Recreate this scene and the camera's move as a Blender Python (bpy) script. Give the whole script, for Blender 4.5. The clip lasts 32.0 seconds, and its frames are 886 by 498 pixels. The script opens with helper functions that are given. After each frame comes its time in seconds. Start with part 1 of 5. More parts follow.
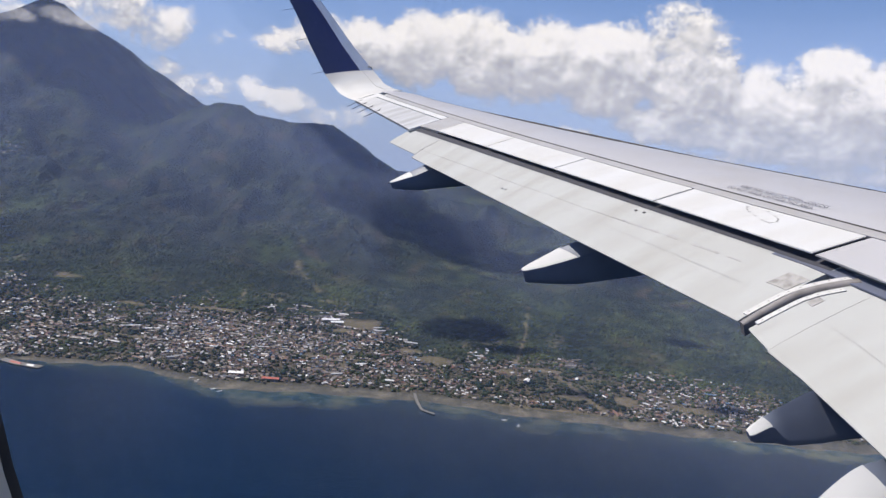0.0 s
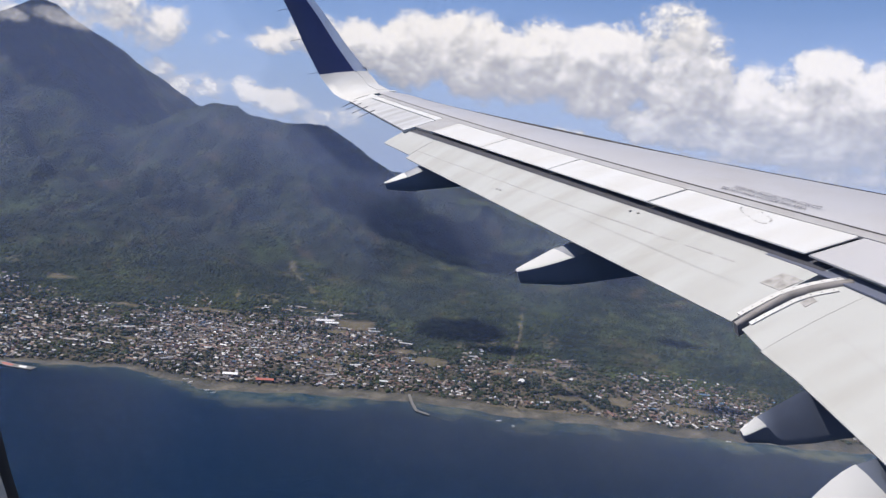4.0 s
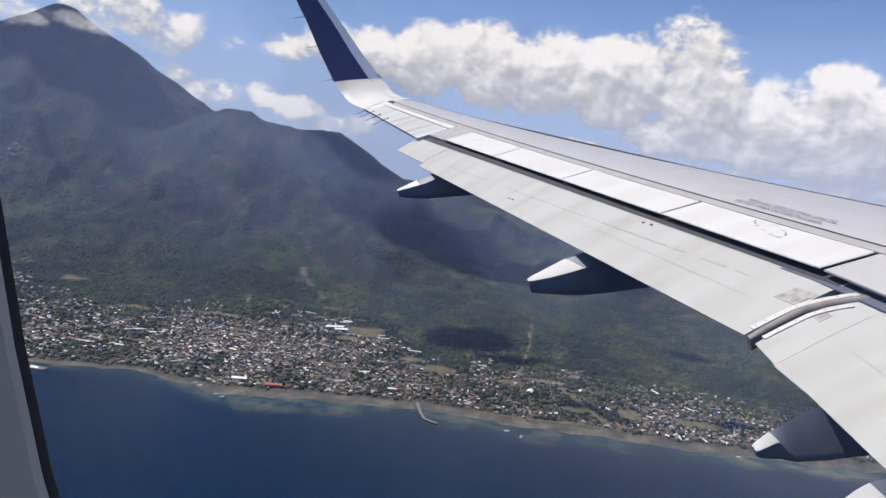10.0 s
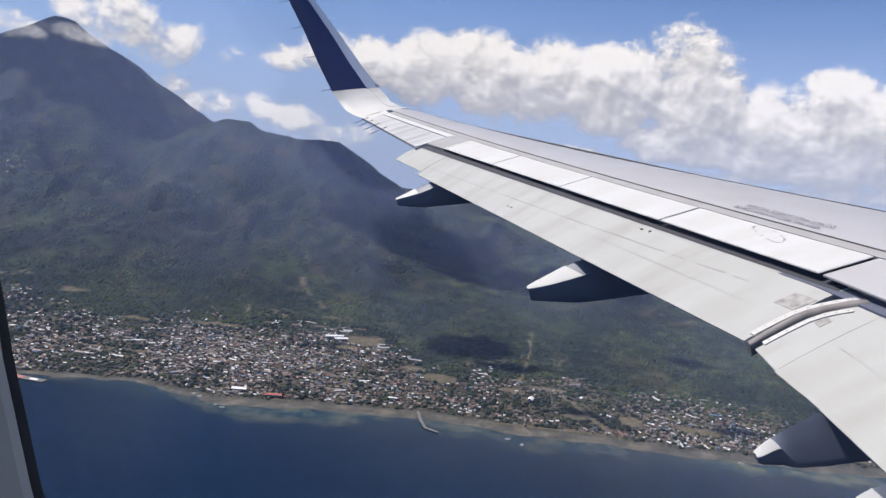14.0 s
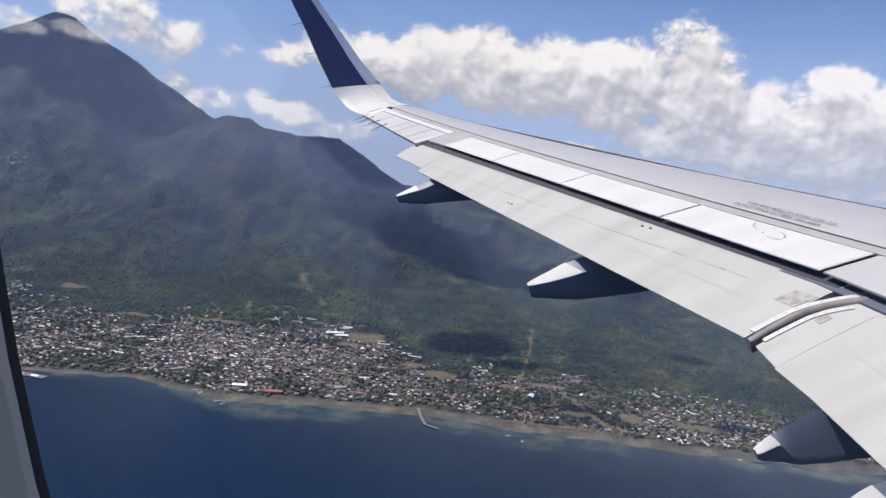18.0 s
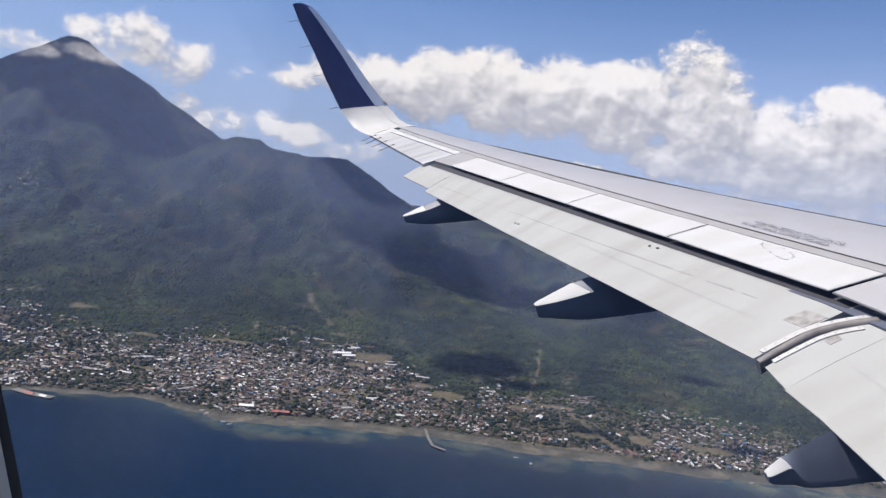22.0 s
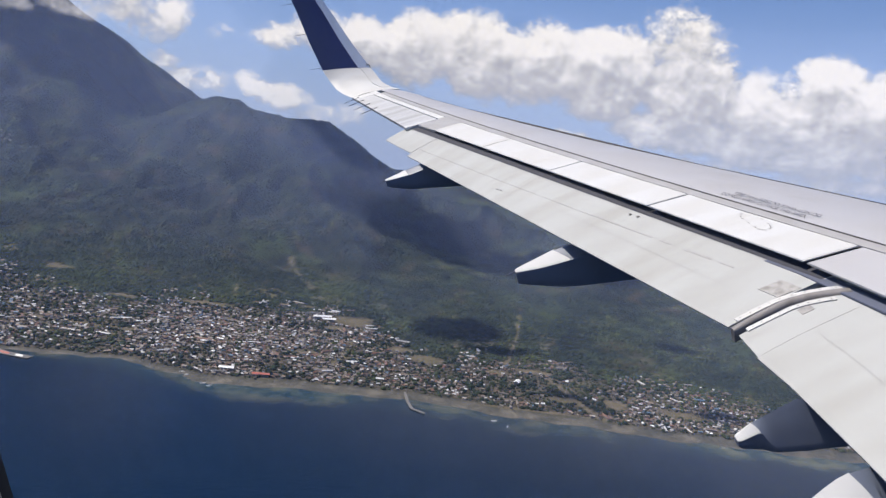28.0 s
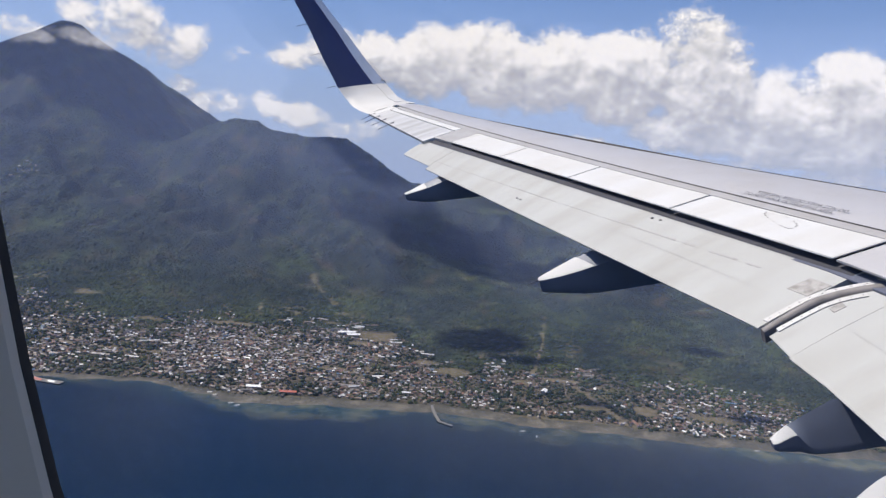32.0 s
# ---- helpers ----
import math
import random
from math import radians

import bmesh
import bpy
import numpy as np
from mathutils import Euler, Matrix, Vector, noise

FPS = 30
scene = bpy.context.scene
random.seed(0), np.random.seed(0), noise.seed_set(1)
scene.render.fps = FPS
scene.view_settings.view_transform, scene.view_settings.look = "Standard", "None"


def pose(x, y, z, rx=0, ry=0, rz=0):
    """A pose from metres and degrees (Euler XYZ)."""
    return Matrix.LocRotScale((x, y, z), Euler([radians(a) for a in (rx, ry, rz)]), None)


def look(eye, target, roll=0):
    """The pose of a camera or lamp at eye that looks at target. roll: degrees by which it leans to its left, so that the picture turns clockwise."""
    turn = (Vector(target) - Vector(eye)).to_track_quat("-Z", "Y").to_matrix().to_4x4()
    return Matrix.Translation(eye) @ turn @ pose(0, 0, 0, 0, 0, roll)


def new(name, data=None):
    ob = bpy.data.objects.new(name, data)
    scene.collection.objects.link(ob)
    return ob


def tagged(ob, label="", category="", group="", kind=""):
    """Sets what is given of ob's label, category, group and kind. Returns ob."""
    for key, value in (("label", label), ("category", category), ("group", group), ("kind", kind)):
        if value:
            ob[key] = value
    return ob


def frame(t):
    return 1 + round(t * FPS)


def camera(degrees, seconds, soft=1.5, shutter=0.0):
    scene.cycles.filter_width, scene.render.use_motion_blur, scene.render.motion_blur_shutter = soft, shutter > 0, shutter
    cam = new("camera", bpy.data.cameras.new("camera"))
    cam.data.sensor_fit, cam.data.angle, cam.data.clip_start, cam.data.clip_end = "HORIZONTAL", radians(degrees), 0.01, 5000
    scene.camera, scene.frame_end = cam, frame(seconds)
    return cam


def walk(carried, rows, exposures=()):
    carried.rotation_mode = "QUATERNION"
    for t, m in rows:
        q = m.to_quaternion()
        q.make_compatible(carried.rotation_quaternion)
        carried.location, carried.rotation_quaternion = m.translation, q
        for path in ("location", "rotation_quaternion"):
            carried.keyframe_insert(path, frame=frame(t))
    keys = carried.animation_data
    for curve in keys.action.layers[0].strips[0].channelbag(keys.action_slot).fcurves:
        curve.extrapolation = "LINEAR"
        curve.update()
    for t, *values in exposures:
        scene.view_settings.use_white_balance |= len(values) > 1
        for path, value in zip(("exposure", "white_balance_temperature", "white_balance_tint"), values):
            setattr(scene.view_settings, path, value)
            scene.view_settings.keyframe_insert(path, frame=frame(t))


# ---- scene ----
# A view out of a cabin window of an airliner, over its wing, onto a coast with a volcano.
# The aircraft is the reference: the camera turns in the hand behind the window, and the coast is
# built as it lies below the aircraft at the middle of the shot.
cam = camera(66.0, 32.0, soft=1.38)
ROWS = [
    (0, 0.0074, 0.0000, 480.0008, 83.04, -5.96, -0.41),
    (0.5, 0.0073, 0.0000, 480.0008, 83.20, -6.04, -0.45),
    (1, 0.0071, 0.0000, 480.0008, 83.20, -6.03, -0.69),
    (1.5, 0.0070, 0.0000, 480.0008, 83.23, -5.98, -0.81),
    (2, 0.0069, 0.0000, 480.0008, 83.38, -6.00, -0.92),
    (2.5, 0.0067, 0.0000, 480.0008, 83.34, -5.92, -0.98),
    (3, 0.0066, 0.0000, 480.0008, 83.21, -5.89, -0.98),
    (3.5, 0.0064, 0.0000, 480.0007, 83.13, -5.93, -0.93),
    (5.5, 0.0059, 0.0000, 480.0007, 83.27, -6.10, -0.75),
    (6, 0.0058, 0.0000, 480.0007, 83.27, -6.11, -0.73),
    (6.5, 0.0040, 0.0000, 480.0005, 83.26, -6.10, -0.76),
    (7, 0.0023, 0.0000, 480.0003, 83.34, -6.06, -0.75),
    (7.5, 0.0006, 0.0000, 480.0001, 83.42, -6.16, -0.75),
    (8, -0.0012, 0.0000, 479.9999, 83.42, -6.16, -0.58),
    (8.5, -0.0029, 0.0000, 479.9997, 82.98, -6.37, -0.22),
    (9, -0.0046, 0.0000, 479.9995, 83.00, -6.65, 0.67),
    (9.5, -0.0040, 0.0000, 479.9995, 83.56, -7.00, 0.01),
    (10, -0.0035, 0.0000, 479.9996, 83.72, -6.86, 0.14),
    (10.5, -0.0029, 0.0000, 479.9997, 83.96, -6.95, 0.03),
    (11, -0.0023, 0.0000, 479.9997, 84.33, -6.72, 0.09),
    (11.5, -0.0017, 0.0000, 479.9998, 84.36, -6.57, 0.05),
    (12, -0.0012, 0.0000, 479.9999, 84.39, -6.46, 0.00),
    (12.5, -0.0006, 0.0000, 479.9999, 84.35, -6.40, 0.06),
    (13, 0.0000, 0.0000, 480.0000, 84.30, -6.50, 0.00),
    (13.5, -0.0001, 0.0000, 480.0000, 84.32, -6.43, 0.02),
    (14, -0.0003, 0.0000, 480.0000, 84.43, -6.37, 0.03),
    (14.5, -0.0004, 0.0000, 480.0000, 84.34, -6.26, 0.00),
    (16.5, -0.0010, 0.0000, 479.9999, 84.33, -6.52, 0.16),
    (17, -0.0011, 0.0000, 479.9999, 84.11, -6.42, -0.06),
    (17.5, -0.0012, 0.0000, 479.9999, 84.06, -6.37, -0.23),
    (18, -0.0014, 0.0000, 479.9998, 84.16, -6.41, 0.06),
    (18.5, -0.0015, 0.0000, 479.9998, 84.17, -6.41, 0.19),
    (19, -0.0016, 0.0000, 479.9998, 84.28, -6.44, 0.31),
    (19.5, -0.0002, 0.0000, 480.0000, 84.69, -6.99, 0.57),
    (20, 0.0012, 0.0000, 480.0001, 84.90, -6.94, 0.87),
    (20.5, 0.0027, 0.0000, 480.0003, 85.36, -6.48, 0.83),
    (21, 0.0041, 0.0000, 480.0005, 85.26, -6.69, 1.00),
    (21.5, 0.0056, 0.0000, 480.0006, 85.79, -6.52, 0.77),
    (22, 0.0070, 0.0000, 480.0008, 85.77, -6.34, 0.69),
    (22.5, 0.0084, 0.0000, 480.0010, 84.11, -6.30, 0.23),
    (23, 0.0099, 0.0000, 480.0011, 84.05, -6.33, 0.15),
    (23.5, 0.0096, 0.0000, 480.0011, 84.29, -6.68, 0.19),
    (24, 0.0093, 0.0000, 480.0011, 84.34, -6.43, -0.03),
    (24.5, 0.0090, 0.0000, 480.0010, 84.56, -6.21, 0.00),
    (25, 0.0087, 0.0000, 480.0010, 84.67, -5.95, 0.12),
    (25.5, 0.0084, 0.0000, 480.0010, 84.66, -5.86, 0.14),
    (27.5, 0.0072, 0.0000, 480.0008, 83.50, -6.11, 0.08),
    (28, 0.0069, 0.0000, 480.0008, 83.04, -7.38, -0.77),
    (28.5, 0.0060, 0.0000, 480.0007, 81.01, -7.24, -0.90),
    (29, 0.0052, 0.0000, 480.0006, 80.74, -6.66, -0.29),
    (29.5, 0.0043, 0.0000, 480.0005, 81.66, -5.86, 0.41),
    (30, 0.0035, 0.0000, 480.0004, 82.63, -5.53, 0.89),
    (30.5, 0.0026, 0.0000, 480.0003, 83.22, -5.60, 0.69),
    (31, 0.0017, 0.0000, 480.0002, 83.10, -4.82, 0.98),
    (31.5, 0.0009, 0.0000, 480.0001, 83.56, -4.19, 0.73),
    (32, 0.0000, 0.0000, 480.0000, 83.86, -4.93, 0.74),
]
walk(cam, [(t, pose(x, y, z, rx, ry, rz)) for t, x, y, z, rx, ry, rz in ROWS],
     exposures=[(0, 0.16, 6830, 13), (32, 0.16, 6830, 13)])

# ---- light ----
SUN_AZ, SUN_EL = -86.0, 58.0
SUN_DIR = Vector((math.sin(radians(SUN_AZ)) * math.cos(radians(SUN_EL)),
                  math.cos(radians(SUN_AZ)) * math.cos(radians(SUN_EL)), math.sin(radians(SUN_EL))))
sun = new("sun", bpy.data.lights.new("sun", "SUN"))
sun.data.energy, sun.data.angle, sun.data.color = 5.0, radians(0.9), (1.0, 0.955, 0.87)
sun.matrix_world = look((0, 0, 3000), Vector((0, 0, 3000)) - SUN_DIR)

world = bpy.data.worlds.new("sky")
scene.world = world
world.use_nodes = True
wn, wl = world.node_tree.nodes, world.node_tree.links
wn.clear()
sky = wn.new("ShaderNodeTexSky")
sky.sky_type, sky.sun_disc = "NISHITA", False
sky.sun_elevation, sky.sun_rotation = radians(SUN_EL), radians(SUN_AZ)
sky.altitude, sky.air_density, sky.dust_density, sky.ozone_density = 500, 1.0, 0.4, 5.0
coord = wn.new("ShaderNodeTexCoord")
sep = wn.new("ShaderNodeSeparateXYZ")
wl.new(coord.outputs["Generated"], sep.inputs[0])
rng = wn.new("ShaderNodeMapRange")
rng.interpolation_type = "SMOOTHSTEP"
rng.inputs[1].default_value, rng.inputs[2].default_value = -0.02, 0.34
wl.new(sep.outputs[2], rng.inputs[0])
mixw = wn.new("ShaderNodeMix")
mixw.data_type = "RGBA"
mixw.inputs["A"].default_value = (4.3, 5.5, 8.0, 1)      # hazy distance low over the sea
wl.new(rng.outputs[0], mixw.inputs["Factor"])
tint = wn.new("ShaderNodeMix")
tint.data_type, tint.blend_type = "RGBA", "MULTIPLY"
tint.inputs["Factor"].default_value = 1.0
tint.inputs["B"].default_value = (1.1, 1.30, 1.6, 1)      # humid tropical blue
wl.new(sky.outputs[0], tint.inputs["A"])
wl.new(tint.outputs["Result"], mixw.inputs["B"])
bg = wn.new("ShaderNodeBackground")
bg.inputs[1].default_value = 0.072
wl.new(mixw.outputs["Result"], bg.inputs[0])
wout = wn.new("ShaderNodeOutputWorld")
wl.new(bg.outputs[0], wout.inputs[0])

# ---- helpers of this scene ----


def nodes_of(name):
    m = bpy.data.materials.new(name)
    m.use_nodes = True
    nt = m.node_tree
    return m, nt.nodes, nt.links, nt.nodes["Principled BSDF"]


def noise_node(n, l, scale, detail=4.0, rough=0.55, vec=None, dims="3D"):
    t = n.new("ShaderNodeTexNoise")
    t.noise_dimensions = dims
    t.inputs["Scale"].default_value, t.inputs["Detail"].default_value = scale, detail
    t.inputs["Roughness"].default_value = rough
    if vec is not None:
        l.new(vec, t.inputs["Vector"])
    return t.outputs[0]


def ramp(n, l, fac, stops):
    r = n.new("ShaderNodeValToRGB")
    while len(r.color_ramp.elements) < len(stops):
        r.color_ramp.elements.new(0.5)
    for e, (p, c) in zip(r.color_ramp.elements, stops):
        e.position, e.color = p, (*c, 1)
    l.new(fac, r.inputs[0])
    return r.outputs[0]


def mix(n, l, fac, a, b, mode="MIX"):
    m = n.new("ShaderNodeMix")
    m.data_type, m.blend_type = "RGBA", mode
    for key, v in (("Factor", fac), ("A", a), ("B", b)):
        if isinstance(v, (tuple, list)):
            m.inputs[key].default_value = (*v, 1)
        elif isinstance(v, (int, float)):
            m.inputs[key].default_value = v
        else:
            l.new(v, m.inputs[key])
    return m.outputs["Result"]


def maths(n, l, op, a, b=0.0, c=None):
    m = n.new("ShaderNodeMath")
    m.operation = op
    for i, v in enumerate((a, b, c)):
        if v is None:
            continue
        if isinstance(v, (int, float)):
            m.inputs[i].default_value = v
        else:
            l.new(v, m.inputs[i])
    return m.outputs[0]


def bump(n, l, height, strength, distance, bsdf):
    b = n.new("ShaderNodeBump")
    b.inputs["Strength"].default_value, b.inputs["Distance"].default_value = strength, distance
    l.new(height, b.inputs["Height"])
    l.new(b.outputs[0], bsdf.inputs["Normal"])


def mesh_of(name, verts, faces, material=None, smooth=False):
    me = bpy.data.meshes.new(name)
    me.from_pydata([tuple(map(float, v)) for v in verts], [], [tuple(int(i) for i in f) for f in faces])
    if material:
        me.materials.append(material)
    if smooth:
        me.polygons.foreach_set("use_smooth", [True] * len(me.polygons))
    me.update()
    if smooth:
        me.set_sharp_from_angle(angle=radians(38))
    return me


def fast_mesh(name, verts, faces, material, smooth=False):
    """A mesh from numpy arrays of places and of faces that all have the same count of corners."""
    me = bpy.data.meshes.new(name)
    k = faces.shape[1]
    me.vertices.add(len(verts))
    me.vertices.foreach_set("co", np.asarray(verts, np.float32).ravel())
    me.loops.add(faces.size)
    me.loops.foreach_set("vertex_index", np.asarray(faces, np.int32).ravel())
    me.polygons.add(len(faces))
    me.polygons.foreach_set("loop_start", np.arange(0, faces.size, k, dtype=np.int32))
    me.polygons.foreach_set("use_smooth", np.full(len(faces), smooth))
    me.materials.append(material)
    me.update(calc_edges=True)
    me.validate()
    return me


def part(name, me, parent, label=""):
    ob = new(name, me)
    ob.parent = parent
    return tagged(ob, label)


def loft(rings, closed=True, caps=True):
    """Joins rings of equal length into a skin."""
    k = len(rings[0])
    verts = [p for r in rings for p in r]
    faces = []
    for i in range(len(rings) - 1):
        for j in range(k if closed else k - 1):
            a, b = i * k + j, i * k + (j + 1) % k
            faces.append((a, b, b + k, a + k))
    if caps and closed:
        faces.append(tuple(range(k))[::-1])
        faces.append(tuple(range((len(rings) - 1) * k, len(rings) * k)))
    return verts, faces


def grid_noise(x, y, seed=0):
    """Smooth value noise of numpy arrays, from 0 to 1."""
    xi, yi = np.floor(x).astype(np.int64), np.floor(y).astype(np.int64)
    fx, fy = x - xi, y - yi
    fx, fy = fx * fx * (3 - 2 * fx), fy * fy * (3 - 2 * fy)

    def h(a, b):
        n = (a * 374761393 + b * 668265263 + seed * 982451653) & 0x7FFFFFFF
        n = ((n ^ (n >> 13)) * 1274126177) & 0x7FFFFFFF
        return ((n ^ (n >> 16)) & 0xFFFF) / 65535.0

    top = h(xi, yi) * (1 - fx) + h(xi + 1, yi) * fx
    low = h(xi, yi + 1) * (1 - fx) + h(xi + 1, yi + 1) * fx
    return top * (1 - fy) + low * fy


def fbm(x, y, size, octaves=5, seed=0):
    x, y = np.asarray(x, float), np.asarray(y, float)
    s, a, total = 0.0, 1.0, 0.0
    for i in range(octaves):
        s = s + a * grid_noise(x / size * 2**i + 17.3 * i, y / size * 2**i - 9.1 * i, seed + i)
        total += a
        a *= 0.5
    return s / total

# ---- materials ----


def paint(name, colour, rough=0.35, dirt=0.12, scale=2.0, metal=0.0, streak=(1, 1, 1)):
    m, n, l, b = nodes_of(name)
    tc = n.new("ShaderNodeTexCoord")
    mp = n.new("ShaderNodeMapping")
    mp.inputs["Scale"].default_value = streak
    l.new(tc.outputs["Object"], mp.inputs[0])
    big = noise_node(n, l, scale, 6, 0.6, mp.outputs[0])
    fine = noise_node(n, l, scale * 14, 3, 0.6, mp.outputs[0])
    dark = tuple(c * (1 - dirt * 2.2) * t for c, t in zip(colour, (1.0, 0.97, 0.92)))
    c1 = mix(n, l, ramp(n, l, big, [(0.42, (0, 0, 0)), (0.75, (1, 1, 1))]), colour, dark)
    c2 = mix(n, l, maths(n, l, "MULTIPLY", fine, dirt * 0.7), c1, dark)
    l.new(c2, b.inputs["Base Color"])
    l.new(maths(n, l, "MULTIPLY_ADD", big, 0.25, rough - 0.1), b.inputs["Roughness"])
    b.inputs["Metallic"].default_value = metal
    bump(n, l, fine, 0.08, 0.01, b)
    return m


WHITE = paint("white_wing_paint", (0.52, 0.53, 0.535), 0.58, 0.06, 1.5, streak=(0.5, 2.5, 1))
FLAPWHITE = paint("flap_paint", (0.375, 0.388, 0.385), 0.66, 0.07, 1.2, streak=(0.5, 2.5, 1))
AILERON = paint("aileron_paint", (0.50, 0.51, 0.52), 0.42, 0.18, 1.0, streak=(0.5, 4.5, 1))
GREY = paint("grey_wing_paint", (0.41, 0.41, 0.425), 0.42, 0.05, 1.2)
SEAMGREY = paint("seam_grey", (0.30, 0.30, 0.30), 0.5, 0.06, 3)
STRIP = paint("sealant_strip", (0.34, 0.34, 0.345), 0.5, 0.06, 3)
NAVY = paint("navy_winglet_paint", (0.035, 0.04, 0.13), 0.3, 0.06, 2)
SILVER = paint("bare_metal", (0.80, 0.80, 0.82), 0.35, 0.06, 3, metal=0.35)
DARK = paint("cove_shade_and_wick_dark", (0.06, 0.065, 0.09), 0.6, 0.1, 4)
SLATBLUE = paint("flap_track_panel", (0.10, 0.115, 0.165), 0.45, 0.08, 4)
# shade under the spoilers, put into the flap nose colour
NOSE_SHADE = paint("flap_nose_shade", (0.032, 0.034, 0.048), 0.6, 0.1, 4)
SEAL = paint("grey_seal", (0.20, 0.19, 0.19), 0.6, 0.25, 6)
RUBBER = paint("rubber_seal", (0.025, 0.022, 0.022), 0.7, 0.2, 8)
# dark blue-grey puts the flap's shade into the fairing colour
FAIRING_SHADE = paint("fairing_shade_paint", (0.125, 0.15, 0.205), 0.5, 0.08, 3)
LINING = paint("cabin_lining", (0.80, 0.72, 0.62), 0.6, 0.03, 6)
LETTER = paint("stencil_black", (0.06, 0.06, 0.07), 0.6, 0.1, 20)
SKINWHITE = paint("fuselage_paint", (0.78, 0.78, 0.78), 0.35, 0.05, 1)


def pane_material():
    """Acrylic window pane: clear, with fine streaks and scratches, and an even blue veil added for haze; both scatter a
    little sunlight.
    """
    m, n, l, b = nodes_of("acrylic_pane")
    out = n["Material Output"]
    n.remove(b)
    clear = n.new("ShaderNodeBsdfTransparent")
    veil = n.new("ShaderNodeBsdfTranslucent")
    veil.inputs[0].default_value = (0.55, 0.70, 1.0, 1)
    tc = n.new("ShaderNodeTexCoord")
    mp = n.new("ShaderNodeMapping")
    mp.inputs["Scale"].default_value = (26, 2.2, 1)
    l.new(tc.outputs["Object"], mp.inputs[0])
    t = noise_node(n, l, 1.0, 4, 0.6, mp.outputs[0])
    streak = maths(n, l, "POWER", t, 3.0)
    fac = maths(n, l, "MULTIPLY_ADD", streak, 0.05, PANE_VEIL)
    s = n.new("ShaderNodeMixShader")
    l.new(fac, s.inputs[0])
    l.new(clear.outputs[0], s.inputs[1])
    l.new(veil.outputs[0], s.inputs[2])
    l.new(s.outputs[0], out.inputs[0])
    return m


PANE_VEIL = 0.028
PANE = pane_material()


def n_shift(n, l, vec, by):
    v = n.new("ShaderNodeVectorMath")
    v.operation = "ADD"
    v.inputs[1].default_value = by
    l.new(vec, v.inputs[0])
    return v.outputs[0]


def ground_material():
    m, n, l, b = nodes_of("coast_ground")
    at = n.new("ShaderNodeVertexColor")
    at.layer_name = "cover"
    sp = n.new("ShaderNodeSeparateColor")
    l.new(at.outputs[0], sp.inputs[0])
    geo = n.new("ShaderNodeNewGeometry")
    p = geo.outputs["Position"]
    big, mid, fine = (noise_node(n, l, s, 6, 0.62, p) for s in (0.004, 0.02, 0.12))
    forest = ramp(n, l, mid, [(0.32, (0.0088, 0.0136, 0.0128)), (0.46, (0.0168, 0.0240, 0.0192)), (0.58, (0.0272, 0.0352, 0.0232)), (0.70, (0.0464, 0.0528, 0.0304)), (0.82, (0.0680, 0.0656, 0.0416))])
    far = ramp(n, l, big, [(0.38, (0.0104, 0.0160, 0.0168)), (0.52, (0.0192, 0.0264, 0.0232)), (0.66, (0.0384, 0.0464, 0.0288))])
    wood = mix(n, l, 0.5, forest, far)
    hz = n.new("ShaderNodeSeparateXYZ")
    l.new(p, hz.inputs[0])
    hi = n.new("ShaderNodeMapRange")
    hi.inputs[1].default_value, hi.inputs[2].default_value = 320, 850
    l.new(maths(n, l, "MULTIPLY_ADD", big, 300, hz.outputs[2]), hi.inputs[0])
    high_haze = mix(n, l, mid, (0.0168, 0.0237, 0.0291), (0.0260, 0.0352, 0.0382))     # blue-green haze tint put into the high forest colour
    wood = mix(n, l, hi.outputs[0], wood, high_haze)
    cells = n.new("ShaderNodeTexVoronoi")
    cells.inputs["Scale"].default_value = 0.085
    l.new(p, cells.inputs["Vector"])
    hump = maths(n, l, "SUBTRACT", 1.0, cells.outputs["Distance"])
    canopy_h = maths(n, l, "MULTIPLY_ADD", hump, 0.8, maths(n, l, "MULTIPLY", fine, 0.6))
    crown = ramp(n, l, fine, [(0.35, (0.78, 0.78, 0.78)), (0.65, (1.1, 1.1, 1.1))])
    wood = mix(n, l, 0.8, wood, crown, "MULTIPLY")
    town = ramp(n, l, fine, [(0.35, (0.024, 0.028, 0.019)), (0.48, (0.060, 0.052, 0.041)), (0.66, (0.130, 0.108, 0.088))])
    field = ramp(n, l, mid, [(0.3, (0.0975, 0.0900, 0.0450)), (0.55, (0.150, 0.128, 0.086)), (0.75, (0.205, 0.176, 0.135))])
    shore = ramp(n, l, mid, [(0.3, (0.0525, 0.0562, 0.0525)), (0.5, (0.0900, 0.0863, 0.0750)), (0.7, (0.1650, 0.1500, 0.1237))])
    plots = noise_node(n, l, 0.0085, 5, 0.6, p)
    scrub = mix(n, l, fine, (0.0425, 0.0374, 0.0247), (0.0723, 0.0595, 0.0391))
    wood = mix(n, l, ramp(n, l, plots, [(0.54, (0, 0, 0)), (0.66, (0.75, 0.75, 0.75))]), wood, scrub)      # brown garden plots in the forest
    grove = noise_node(n, l, 0.0052, 4, 0.6, n_shift(n, l, p, (900, 400, 0)))
    wood = mix(n, l, ramp(n, l, grove, [(0.52, (0, 0, 0)), (0.66, (0.7, 0.7, 0.7))]), wood, (0.046, 0.066, 0.028))      # bright green groves
    c = mix(n, l, sp.outputs[0], wood, town)
    c = mix(n, l, sp.outputs[2], c, field)
    c = mix(n, l, sp.outputs[1], c, shore)
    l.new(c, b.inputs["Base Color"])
    b.inputs["Roughness"].default_value = 0.95
    b.inputs["Specular IOR Level"].default_value = 0.1
    bump(n, l, canopy_h, 0.55, 8.0, b)
    return m


